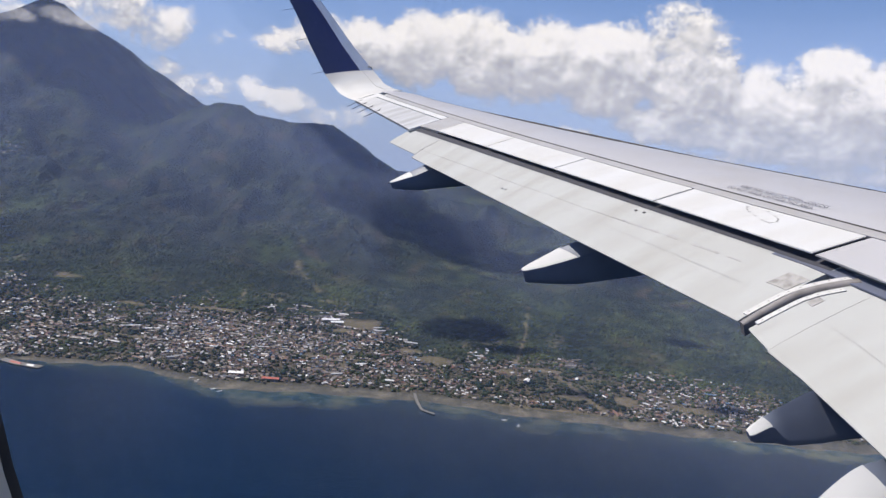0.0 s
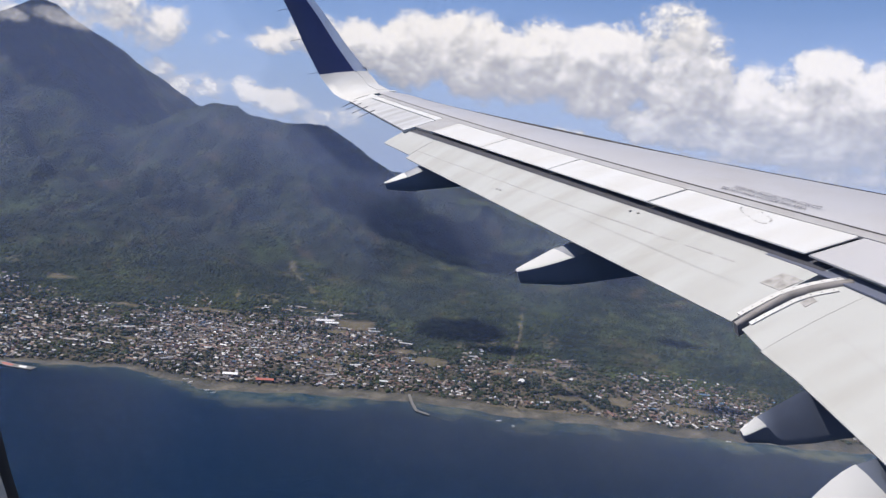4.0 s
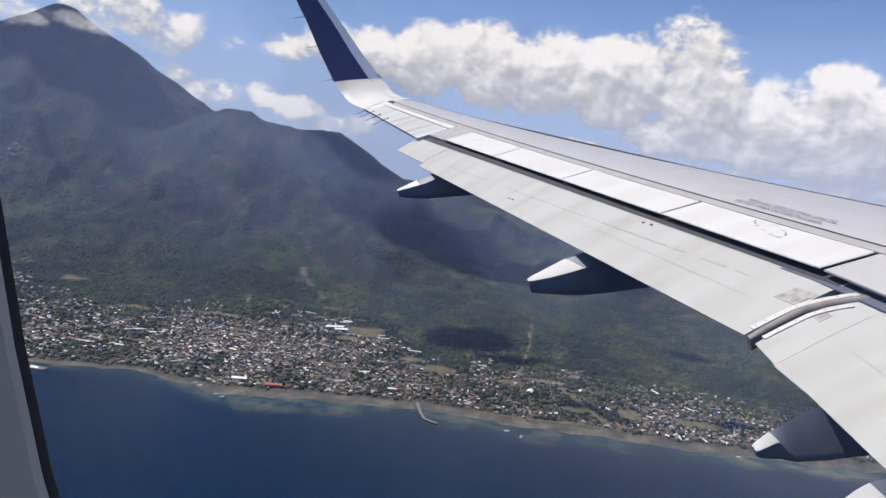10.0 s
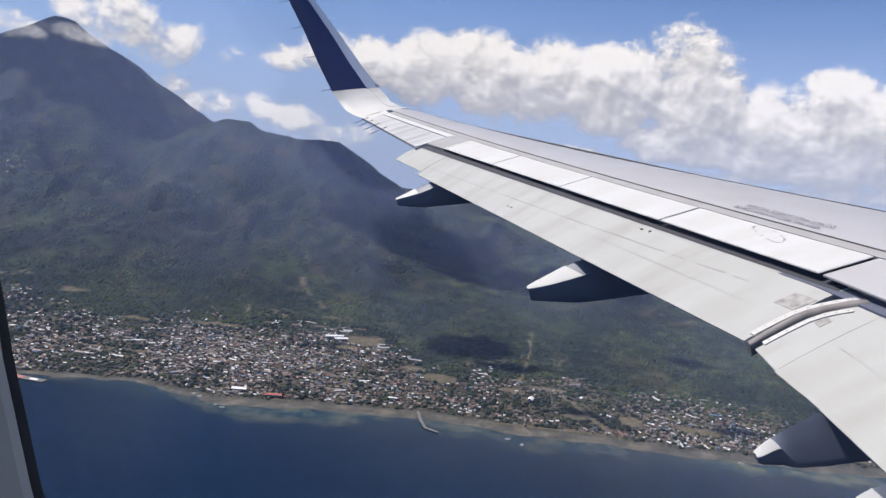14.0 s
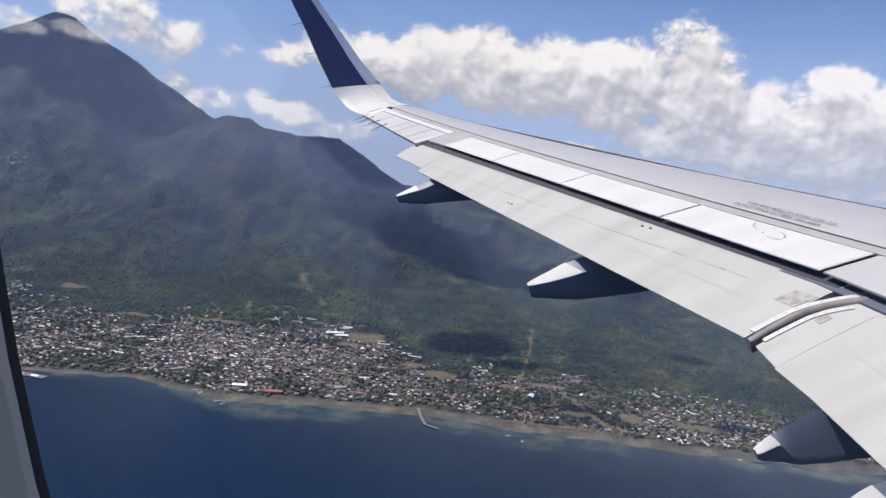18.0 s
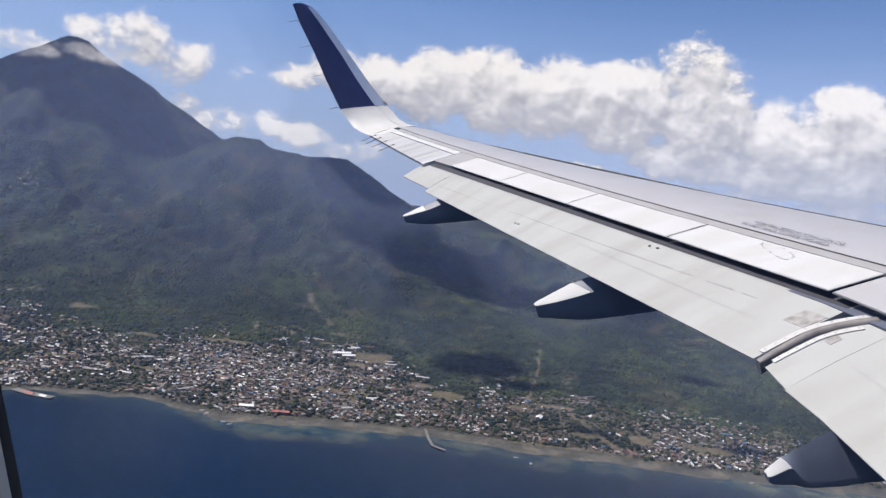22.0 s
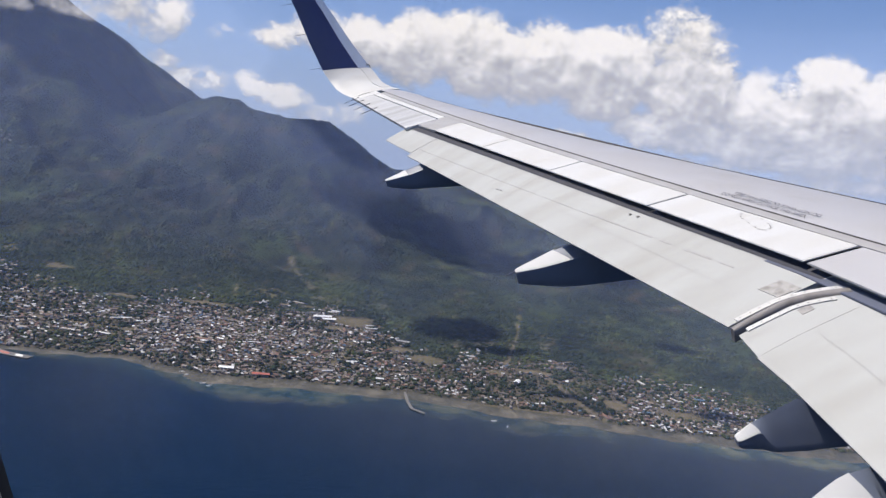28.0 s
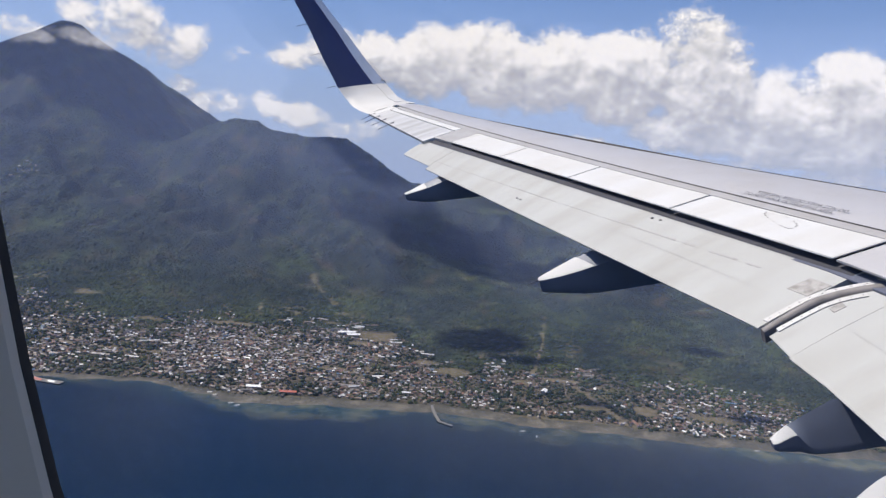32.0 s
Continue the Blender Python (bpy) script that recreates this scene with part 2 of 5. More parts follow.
def sea_material():
    m, n, l, b = nodes_of("sea_water")
    at = n.new("ShaderNodeVertexColor")
    at.layer_name = "shallow"
    geo = n.new("ShaderNodeNewGeometry")
    p = geo.outputs["Position"]
    patch = noise_node(n, l, 0.018, 5, 0.6, p)
    big = noise_node(n, l, 0.0016, 3, 0.5, p)
    deep = mix(n, l, big, (0.0017, 0.0092, 0.0255), (0.003, 0.0142, 0.0355))
    turq = mix(n, l, ramp(n, l, patch, [(0.38, (0, 0, 0)), (0.62, (1, 1, 1))]), (0.012, 0.048, 0.062), (0.085, 0.092, 0.068))
    sp = n.new("ShaderNodeSeparateColor")
    l.new(at.outputs[0], sp.inputs[0])
    f = maths(n, l, "MULTIPLY", sp.outputs[0], ramp(n, l, patch, [(0.3, (0.35, 0.35, 0.35)), (0.6, (1, 1, 1))]))
    l.new(mix(n, l, f, deep, turq), b.inputs["Base Color"])
    b.inputs["Roughness"].default_value = 0.2
    b.inputs["Specular IOR Level"].default_value = 0.22
    b.inputs["IOR"].default_value = 1.33
    waves = noise_node(n, l, 0.14, 6, 0.65, p)
    bump(n, l, waves, 0.35, 1.2, b)
    return m


def random_material(name, stops, rough, island, spec=0.3, fine_scale=0.5, patchy=False):
    """A colour picked by chance for each object, or for each loose piece of one mesh."""
    m, n, l, b = nodes_of(name)
    if island:
        r = n.new("ShaderNodeNewGeometry").outputs["Random Per Island"]
    else:
        r = n.new("ShaderNodeObjectInfo").outputs["Random"]
    c = ramp(n, l, r, stops)
    geo = n.new("ShaderNodeNewGeometry")
    f = noise_node(n, l, fine_scale, 4, 0.6, geo.outputs["Position"])
    c = mix(n, l, 0.6, c, ramp(n, l, f, [(0.3, (0.6, 0.58, 0.55)), (0.7, (1.15, 1.15, 1.15))]), "MULTIPLY")
    if patchy:
        for s, stops_ in ((0.0085, [(0.36, (0.62, 0.70, 0.78)), (0.52, (1, 1, 1)), (0.66, (1.42, 1.30, 0.98))]), (0.0034, [(0.42, (0.74, 0.80, 0.90)), (0.60, (1.22, 1.22, 1.04))]), (0.03, [(0.36, (0.66, 0.66, 0.66)), (0.66, (1.25, 1.25, 1.25))])):
            c = mix(n, l, 1.0, c, ramp(n, l, noise_node(n, l, s, 4, 0.6, geo.outputs["Position"]), stops_), "MULTIPLY")
    l.new(c, b.inputs["Base Color"])
    b.inputs["Roughness"].default_value = rough
    b.inputs["Specular IOR Level"].default_value = spec
    for e in m.node_tree.nodes:
        if e.type == "VALTORGB" and len(e.color_ramp.elements) > 3:
            e.color_ramp.interpolation = "CONSTANT"
    return m


ROOF_STOPS = [(0.0, (0.115, 0.098, 0.083)), (0.15, (0.20, 0.172, 0.15)), (0.32, (0.165, 0.105, 0.08)), (0.47, (0.27, 0.245, 0.22)), (0.57, (0.48, 0.475, 0.465)),
              (0.70, (0.185, 0.10, 0.075)), (0.78, (0.23, 0.18, 0.14)), (0.87, (0.135, 0.132, 0.135)), (0.93, (0.66, 0.66, 0.65)), (0.975, (0.10, 0.17, 0.25))]
WALL_STOPS = [(0.0, (0.1764, 0.1680, 0.1512)), (0.3, (0.2436, 0.2310, 0.2100)), (0.6, (0.1428, 0.1302, 0.1134)), (0.8, (0.2100, 0.1764, 0.1428))]
TREE_STOPS = [(0.0, (0.0241, 0.0362, 0.0295)), (0.2, (0.0308, 0.0442, 0.0335)), (0.45, (0.0362, 0.0509, 0.0362)), (0.68, (0.0429, 0.0590, 0.0389)), (0.85, (0.0522, 0.0670, 0.0414)), (0.95, (0.0670, 0.0724, 0.0482))]
ROOF1, ROOFN = (random_material(s, ROOF_STOPS, 0.5, i) for s, i in (("roof_sheet", False), ("roof_sheets", True)))
WALL1, WALLN = (random_material(s, WALL_STOPS, 0.85, i) for s, i in (("house_render", False), ("house_renders", True)))
LEAFN = random_material("tree_canopy", TREE_STOPS, 0.9, True, 0.1, 0.35, True)
GROUND, SEA = ground_material(), sea_material()
CONCRETE = paint("quay_concrete", (0.17, 0.165, 0.155), 0.85, 0.15, 0.3)
BARK = paint("tree_bark", (0.12, 0.09, 0.07), 0.9, 0.2, 2)


def haze_material(density, low, high):
    """Thin blue tint for sheets that stand for haze and scatter the sunlight; it thickens from the height low to high
    and fades out far above.
    """
    m, n, l, b = nodes_of("haze")
    out = n["Material Output"]
    n.remove(b)
    clear = n.new("ShaderNodeBsdfTransparent")
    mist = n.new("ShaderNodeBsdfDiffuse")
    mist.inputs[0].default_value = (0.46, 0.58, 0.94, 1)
    geo = n.new("ShaderNodeNewGeometry")
    sp = n.new("ShaderNodeSeparateXYZ")
    l.new(geo.outputs["Position"], sp.inputs[0])
    wisp = noise_node(n, l, 0.003, 3, 0.5, geo.outputs["Position"])
    height = maths(n, l, "MULTIPLY_ADD", maths(n, l, "SUBTRACT", wisp, 0.5), high - low, sp.outputs[2])
    fac = None
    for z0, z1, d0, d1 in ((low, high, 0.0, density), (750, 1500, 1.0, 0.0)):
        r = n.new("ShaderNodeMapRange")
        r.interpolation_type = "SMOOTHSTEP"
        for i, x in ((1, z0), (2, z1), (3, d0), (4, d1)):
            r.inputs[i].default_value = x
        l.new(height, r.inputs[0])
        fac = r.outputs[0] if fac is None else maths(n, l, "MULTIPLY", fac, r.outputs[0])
    s = n.new("ShaderNodeMixShader")
    l.new(fac, s.inputs[0])
    l.new(clear.outputs[0], s.inputs[1])
    l.new(mist.outputs[0], s.inputs[2])
    l.new(s.outputs[0], out.inputs[0])
    return m


def cloud_density(name, blobs, grain, detail, lobes):
    """A node group: how thick the cloud is at an azimuth and elevation in degrees."""
    g = bpy.data.node_groups.new(name, "ShaderNodeTree")
    g.interface.new_socket("Vector", in_out="INPUT", socket_type="NodeSocketVector")
    g.interface.new_socket("Density", in_out="OUTPUT", socket_type="NodeSocketFloat")
    g.interface.new_socket("Puff", in_out="OUTPUT", socket_type="NodeSocketFloat")
    n, l = g.nodes, g.links
    vin, vout = n.new("NodeGroupInput"), n.new("NodeGroupOutput")
    v = vin.outputs[0]
    warp = n.new("ShaderNodeTexNoise")
    warp.inputs["Scale"].default_value, warp.inputs["Detail"].default_value = 0.35, 3
    l.new(v, warp.inputs["Vector"])
    wv = n.new("ShaderNodeVectorMath")
    wv.operation = "MULTIPLY_ADD"
    l.new(warp.outputs["Color"], wv.inputs[0])
    wv.inputs[1].default_value = (2.2, 1.6, 0)
    l.new(v, wv.inputs[2])
    total = None
    for a, e, wa, we, k in blobs:
        s = n.new("ShaderNodeVectorMath")
        s.operation = "SUBTRACT"
        l.new(wv.outputs[0], s.inputs[0])
        s.inputs[1].default_value = (a + 1.1, e + 0.8, 0)
        d = n.new("ShaderNodeVectorMath")
        d.operation = "MULTIPLY"
        l.new(s.outputs[0], d.inputs[0])
        d.inputs[1].default_value = (1 / wa, 1 / we, 0)
        q = n.new("ShaderNodeVectorMath")
        q.operation = "LENGTH"
        l.new(d.outputs[0], q.inputs[0])
        r = n.new("ShaderNodeMapRange")
        r.interpolation_type = "SMOOTHSTEP"
        for i, x in ((1, 0.3), (2, 1.75), (3, k * 1.15), (4, 0.0)):
            r.inputs[i].default_value = x
        l.new(q.outputs["Value"], r.inputs[0])
        total = r.outputs[0] if total is None else maths(n, l, "MAXIMUM", total, r.outputs[0])
    mp = n.new("ShaderNodeMapping")
    mp.inputs["Location"].default_value, mp.inputs["Scale"].default_value = (57.3, 31.7, 4.37), (1.0, 1.25, 1.0)
    l.new(v, mp.inputs[0])
    f1 = noise_node(n, l, 0.40, detail, 0.52, mp.outputs[0])
    f2 = noise_node(n, l, 1.7, detail, 0.62, mp.outputs[0])
    near = n.new("ShaderNodeVectorMath")
    near.operation = "MULTIPLY_ADD"
    curl = n.new("ShaderNodeTexNoise")
    curl.inputs["Scale"].default_value, curl.inputs["Detail"].default_value = 0.9, 2
    l.new(mp.outputs[0], curl.inputs["Vector"])
    l.new(curl.outputs["Color"], near.inputs[0])
    near.inputs[1].default_value = (0.9, 0.9, 0.9)
    l.new(mp.outputs[0], near.inputs[2])
    vo = n.new("ShaderNodeTexVoronoi")
    vo.feature, vo.inputs["Scale"].default_value = "SMOOTH_F1", 0.42
    vo.inputs["Detail"].default_value, vo.inputs["Roughness"].default_value = lobes, 0.5
    l.new(near.outputs[0], vo.inputs["Vector"])
    puff = maths(n, l, "SUBTRACT", 0.55, vo.outputs["Distance"])
    d1 = maths(n, l, "MULTIPLY_ADD", maths(n, l, "SUBTRACT", f1, 0.5), 2.2 * grain, maths(n, l, "MULTIPLY", puff, grain * 0.75))
    d1 = maths(n, l, "MULTIPLY_ADD", maths(n, l, "SUBTRACT", f2, 0.5), 1.25 * grain, d1)
    l.new(maths(n, l, "SUBTRACT", maths(n, l, "ADD", d1, total), 0.5), vout.inputs[0])
    l.new(puff, vout.inputs[1])
    return g


def cloud_material(name, blobs, bright=1.02, grain=0.46, soft=0.46):
    """Sunlit cumulus, drawn by noise inside soft ovals given as (azimuth, elevation, half width, half height, weight) in degrees."""
    edge, form = cloud_density(name + "_edge", blobs, grain, 8.0, 2.5), cloud_density(name + "_form", blobs, grain, 3.0, 1.4)
    m, n, l, b = nodes_of(name)
    out = n["Material Output"]
    n.remove(b)
    uv = n.new("ShaderNodeUVMap")
    uv.uv_map = "sky"

    def at(group, dx, dy):
        mv = n.new("ShaderNodeVectorMath")
        mv.operation = "ADD"
        mv.inputs[1].default_value = (dx, dy, 0)
        l.new(uv.outputs[0], mv.inputs[0])
        o = n.new("ShaderNodeGroup")
        o.node_tree = group
        l.new(mv.outputs[0], o.inputs[0])
        return o

    here, body_ = at(edge, 0, 0), at(form, 0, 0)
    rise = maths(n, l, "SUBTRACT", body_.outputs[0], at(form, -0.35, 0.7).outputs[0])
    over = maths(n, l, "SUBTRACT", body_.outputs[0], at(form, -0.6, 2.4).outputs[0])
    shade = maths(n, l, "MULTIPLY_ADD", rise, 0.80, maths(n, l, "MULTIPLY_ADD", over, 0.52, 0.38))
    shade = maths(n, l, "MULTIPLY_ADD", maths(n, l, "SUBTRACT", here.outputs[0], body_.outputs[0]), 0.35, shade)
    tone = ramp(n, l, shade, [(0.05, (0.38, 0.385, 0.388)), (0.32, (0.47, 0.475, 0.472)), (0.56, (0.60, 0.60, 0.588)), (0.90, (0.83, 0.82, 0.79))])
    em = n.new("ShaderNodeEmission")
    em.inputs[1].default_value = bright
    l.new(tone, em.inputs[0])
    clear = n.new("ShaderNodeBsdfTransparent")
    al = n.new("ShaderNodeMapRange")
    al.interpolation_type = "SMOOTHSTEP"
    al.inputs[1].default_value, al.inputs[2].default_value = 0.0, soft
    l.new(here.outputs[0], al.inputs[0])
    low = n.new("ShaderNodeSeparateXYZ")
    l.new(uv.outputs[0], low.inputs[0])
    thin = n.new("ShaderNodeMapRange")
    for i, x in ((1, 0.5), (2, 6.5), (3, 0.5), (4, 1.0)):
        thin.inputs[i].default_value = x
    l.new(low.outputs[1], thin.inputs[0])
    s = n.new("ShaderNodeMixShader")
    l.new(maths(n, l, "MULTIPLY", al.outputs[0], thin.outputs[0]), s.inputs[0])
    l.new(clear.outputs[0], s.inputs[1])
    l.new(em.outputs[0], s.inputs[2])
    l.new(s.outputs[0], out.inputs[0])
    return m

# ---- the land ----
EYE = 480.0          # height of the aircraft over the sea


SHORE_X = [-2500, -1200, -900, -765, -585, -508, -389, -163, 0, 188, 304, 531, 679, 1500, 3000]
SHORE_Y = [1330, 1330, 1335, 1376, 1400, 1360, 1343, 1370, 1385, 1357, 1350, 1333, 1330, 1335, 1800]


def shore(x):
    """Where the land ends: a straight coast with one shallow bay."""
    x = np.asarray(x, float)
    line = sum(np.interp(x + d, SHORE_X, SHORE_Y) for d in (-40, -20, 0, 20, 40)) / 5
    return line + 4 * np.sin(x / 47.0) + 4 * np.sin(x / 19.0 + 1) + 2 * np.sin(x / 7.3)


def reef(x):
    """How wide the drying reef flat before the shore is."""
    x = np.asarray(x, float)
    wide = np.interp(x, [-1200, -765, -510, -418, -278, -150, 0, 130, 290, 456, 780], [30, 15, 18, 46, 80, 82, 66, 70, 72, 62, 66])
    return np.clip(wide + 6 * np.sin(x / 31.0) + 4 * np.sin(x / 13.0 + 2), 12, 95)


def town_top(x):
    return np.interp(x, [-2500, -1300, -950, -807, -622, -401, -150, -90, 0, 140, 376, 486, 746, 900, 1700],
                     [2300, 1950, 1745, 1735, 1840, 1850, 1890, 1830, 1600, 1650, 1720, 1600, 1560, 1480, 1400])


RIDGES = [   # crest lines: (x, y, height), with the slope to both sides
    ([(-1161, 3365, 640), (-1074, 3331, 661), (-957, 3304, 664), (-871, 3297, 623), (-789, 3297, 616), (-708, 3305, 604), (-625, 3291, 614), (-518, 3300, 614),
      (-431, 3302, 553), (-347, 3312, 512), (-255, 3300, 437), (-180, 3265, 386), (-84, 3179, 285)], 0.64),
    ([(-693, 3298, 590), (-654, 3051, 466), (-498, 2816, 327), (-376, 2613, 232), (-264, 2446, 178), (-179, 2273, 114)], 0.62),
    ([(-1058, 3326, 640), (-1056, 3074, 517), (-1088, 2817, 413), (-1061, 2504, 285), (-1028, 2191, 151)], 0.52),
    ([(-867, 3288, 595), (-830, 2935, 395), (-761, 2591, 230), (-656, 2340, 120)], 0.50),
    ([(-1700, 3300, 640), (-1480, 2950, 420), (-1330, 2600, 270), (-1200, 2300, 140)], 0.45),
    ([(28, 3150, 346), (208, 3073, 336), (430, 2918, 244), (642, 2725, 172), (900, 2439, 120), (1300, 2400, 230), (1800, 2100, 160)], 0.52),
    ([(-162, 2555, 110), (-15, 2500, 147), (111, 2427, 133), (230, 2319, 93), (317, 2177, 54)], 0.44),
    ([(620, 2700, 250), (560, 2350, 150), (600, 2050, 90)], 0.42),
    ([(1150, 2500, 230), (1250, 2000, 150), (1450, 1650, 100)], 0.40),
]


def land_height(x, y):
    x, y = np.asarray(x, float), np.asarray(y, float)
    inland = y - shore(x)
    base = np.where(inland > 0, 2 + inland * 0.05 + np.maximum(inland - 500, 0) * 0.07, 0.15 + inland * 0.004)
    base = np.where(inland < -reef(x), -4 + 0.0 * x, base)
    wob = 1 + 0.16 * (fbm(x, y, 420, 4, 3) - 0.5)
    r = np.hypot(x + 2263, y - 4000) * 1.055
    ang = np.arctan2(y - 4000, x + 2263)
    gully = (fbm(ang * 900 + 5000, r * 0.25, 110, 4, 11) - 0.5) * np.clip(r - 150, 0, 900) * 0.27
    gully = gully + (fbm(x, y, 160, 4, 21) - 0.5) * np.clip((r - 200) / 4, 0, 55)
    rr = r * (1 + 0.05 * (fbm(x, y, 300, 3, 8) - 0.5))
    cone = sum(np.interp(rr + d * np.clip(rr / 400, 0.1, 1), [0, 60, 140, 250, 430, 670, 944, 1200, 1500, 1900, 2350, 3000],
                         [1172, 1162, 1108, 1042, 930, 774, 612, 465, 312, 172, 70, 0]) for d in (-120, -80, -40, 0, 40, 80, 120)) / 7
    cone = cone + gully * np.clip((2600 - r) / 300, 0, 1)
    peak = cone
    for line, slope in RIDGES:
        best = np.full(x.shape, -999.0)
        for (x0, y0, h0), (x1, y1, h1) in zip(line, line[1:]):
            dx, dy = x1 - x0, y1 - y0
            t = np.clip(((x - x0) * dx + (y - y0) * dy) / (dx * dx + dy * dy), 0, 1)
            d = np.hypot(x - x0 - t * dx, y - y0 - t * dy)
            best = np.maximum(best, h0 + t * (h1 - h0) - slope * wob * np.maximum(d - 8, 0) * (1 - 0.00018 * np.minimum(d, 1500)))
        cut = (fbm(x, y, 210, 5, 31) - 0.5) * np.clip((650 - best) * 0.34, 12, 95)
        peak = 16 * np.logaddexp(peak / 16, (best + cut * np.clip(best / 100, 0, 1)) / 16)
    spur = 1 - np.abs(2 * fbm(x + 0.5 * (fbm(x, y, 500, 3, 61) - 0.5) * 400, y * 0.55, 260, 4, 51) - 1) * 2.2
    front = np.clip((3230 - y) / 220, 0, 1) * np.clip((peak - 70) / 160, 0, 1)
    peak = peak + (spur - 0.45) * 62 * front
    k = 26.0
    high = np.where(inland > 60, peak, -100.0)
    s = np.clip((high - base) / k, -40, 40)
    h = base + k * np.log1p(np.exp(s)) * np.clip((inland - 60) / 420, 0, 1)
    return h + np.where(inland > 350, (fbm(x, y, 60, 3, 41) - 0.5) * 15 + (fbm(x, y, 26, 2, 43) - 0.5) * 6, 0)


def axis(stops):
    """Coordinates from (start, step) pairs and an end."""
    out = []
    for (a, step), (b, _) in zip(stops, stops[1:]):
        out += list(np.arange(a, b, step))
    return np.array(out + [stops[-1][0]], float)


def sheet(xs, ys, z, name, material, smooth=True):
    X, Y = np.meshgrid(xs, ys)
    v = np.stack([X, Y, z(X, Y)], -1).reshape(-1, 3)
    nx, ny = len(xs), len(ys)
    i = (np.arange(ny - 1)[:, None] * nx + np.arange(nx - 1)[None]).ravel()
    f = np.stack([i, i + 1, i + nx + 1, i + nx], -1)
    return fast_mesh(name, v, f, material, smooth), X, Y, v


gx_axis = axis([(-9000, 400), (-3400, 40), (-1500, 11), (1300, 25), (2600, 400), (9000, 0)])
gy_axis = axis([(1212, 6), (1460, 9), (2000, 16), (2700, 14), (4300, 40), (5200, 400), (12000, 0)])
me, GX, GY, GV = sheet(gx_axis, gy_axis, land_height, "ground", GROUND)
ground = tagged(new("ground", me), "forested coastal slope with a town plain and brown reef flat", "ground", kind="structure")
inl = GY - shore(GX)
depth_in = (town_top(GX) - GY)
town_f = np.clip(inl / 12, 0, 1) * np.clip(depth_in / 60 + 0.5 + 2.2 * (fbm(GX, GY, 120, 4, 5) - 0.5), 0, 1)
shore_f = np.clip(1 - inl / 9, 0, 1)
field_f = np.clip((fbm(GX, GY, 90, 3, 77) - 0.60) * 9, 0, 1) * np.clip(inl / 30, 0, 1) * np.clip(1 - (GY - town_top(GX) - 60) / 200, 0, 1) * np.clip(0.35 + (GY - town_top(GX)) / 150, 0.35, 0.8)
CLEARINGS = [(-171, 1815, 58, 42), (-538, 1811, 50, 15), (-600, 1800, 22, 12), (40, 1592, 40, 26), (344, 1442, 34, 14), (463, 1445, 24, 24), (-766, 1774, 34, 14), (-20, 1640, 26, 16),
             (620, 1430, 60, 18), (-300, 1900, 24, 10), (210, 1560, 30, 14), (300, 1590, 40, 14), (-200, 1735, 36, 12), (-1000, 1900, 40, 14), (85, 2440, 26, 22)]
for cx, cy, rx_, ry_ in CLEARINGS:
    d = ((GX - cx) / rx_) ** 2 + ((GY - cy) / ry_) ** 2
    field_f = np.maximum(field_f, np.clip(1.4 - d * (0.2 + 2.2 * fbm(GX, GY, 20, 4, 9)), 0, 0.7))
LANES = [((326, 2105), (291, 1864), 4), ((291, 1864), (250, 1673), 4), ((250, 1673), (227, 1572), 4), ((418, 1340), (330, 1560), 5), ((-190, 1350), (-120, 1800), 4), ((-560, 1430), (-440, 1800), 4), ((600, 1345), (560, 1500), 4),
         ((-440, 2310), (-425, 2240), 6), ((-410, 2210), (-380, 2160), 6), ((-345, 2110), (-325, 2060), 6), ((-530, 1990), (-512, 1900), 4), ((-1350, 1395), (-900, 1395), 5), ((-300, 1362), (1300, 1362), 4), ((-900, 1560), (-100, 1540), 4)]
for (x0, y0), (x1, y1), w in LANES:
    t = np.clip(((GX - x0) * (x1 - x0) + (GY - y0) * (y1 - y0)) / ((x1 - x0) ** 2 + (y1 - y0) ** 2), 0, 1)
    d = np.hypot(GX - x0 - t * (x1 - x0), GY - y0 - t * (y1 - y0)) + 7 * (fbm(GX, GY, 40, 3, 12) - 0.5)
    field_f = np.maximum(field_f, np.clip(1.6 - d / w, 0, 1) * 0.8)
cover = me.color_attributes.new("cover", "FLOAT_COLOR", "POINT")
cover.data.foreach_set("color", np.stack([town_f, shore_f, field_f, np.ones_like(town_f)], -1).astype(np.float32).ravel())


def sea_z(x, y):
    return 0 * x


sx_axis = axis([(-9000, 800), (-1600, 12), (1600, 800), (9000, 0)])
sy_axis = axis([(-9000, 900), (900, 50), (1060, 8), (1420, 400), (12000, 0)])
me, SX, SY, SV = sheet(sx_axis, sy_axis, sea_z, "sea", SEA)
sea = tagged(new("water", me), "deep blue sea with turquoise shallows along the reef", "sea", kind="structure")
edge = SY - (shore(SX) - reef(SX))
wide = 40 + 60 * fbm(SX, SY, 170, 3, 55)
sh = np.clip(1 + edge / wide, 0, 1) ** 1.4 * np.clip(0.3 + 2.0 * (fbm(SX, SY, 240, 3, 56) - 0.25), 0.15, 1)
lay = me.color_attributes.new("shallow", "FLOAT_COLOR", "POINT")
lay.data.foreach_set("color", np.stack([sh, sh, sh, np.ones_like(sh)], -1).astype(np.float32).ravel())

# ---- clouds: the distant sky behind the land ----


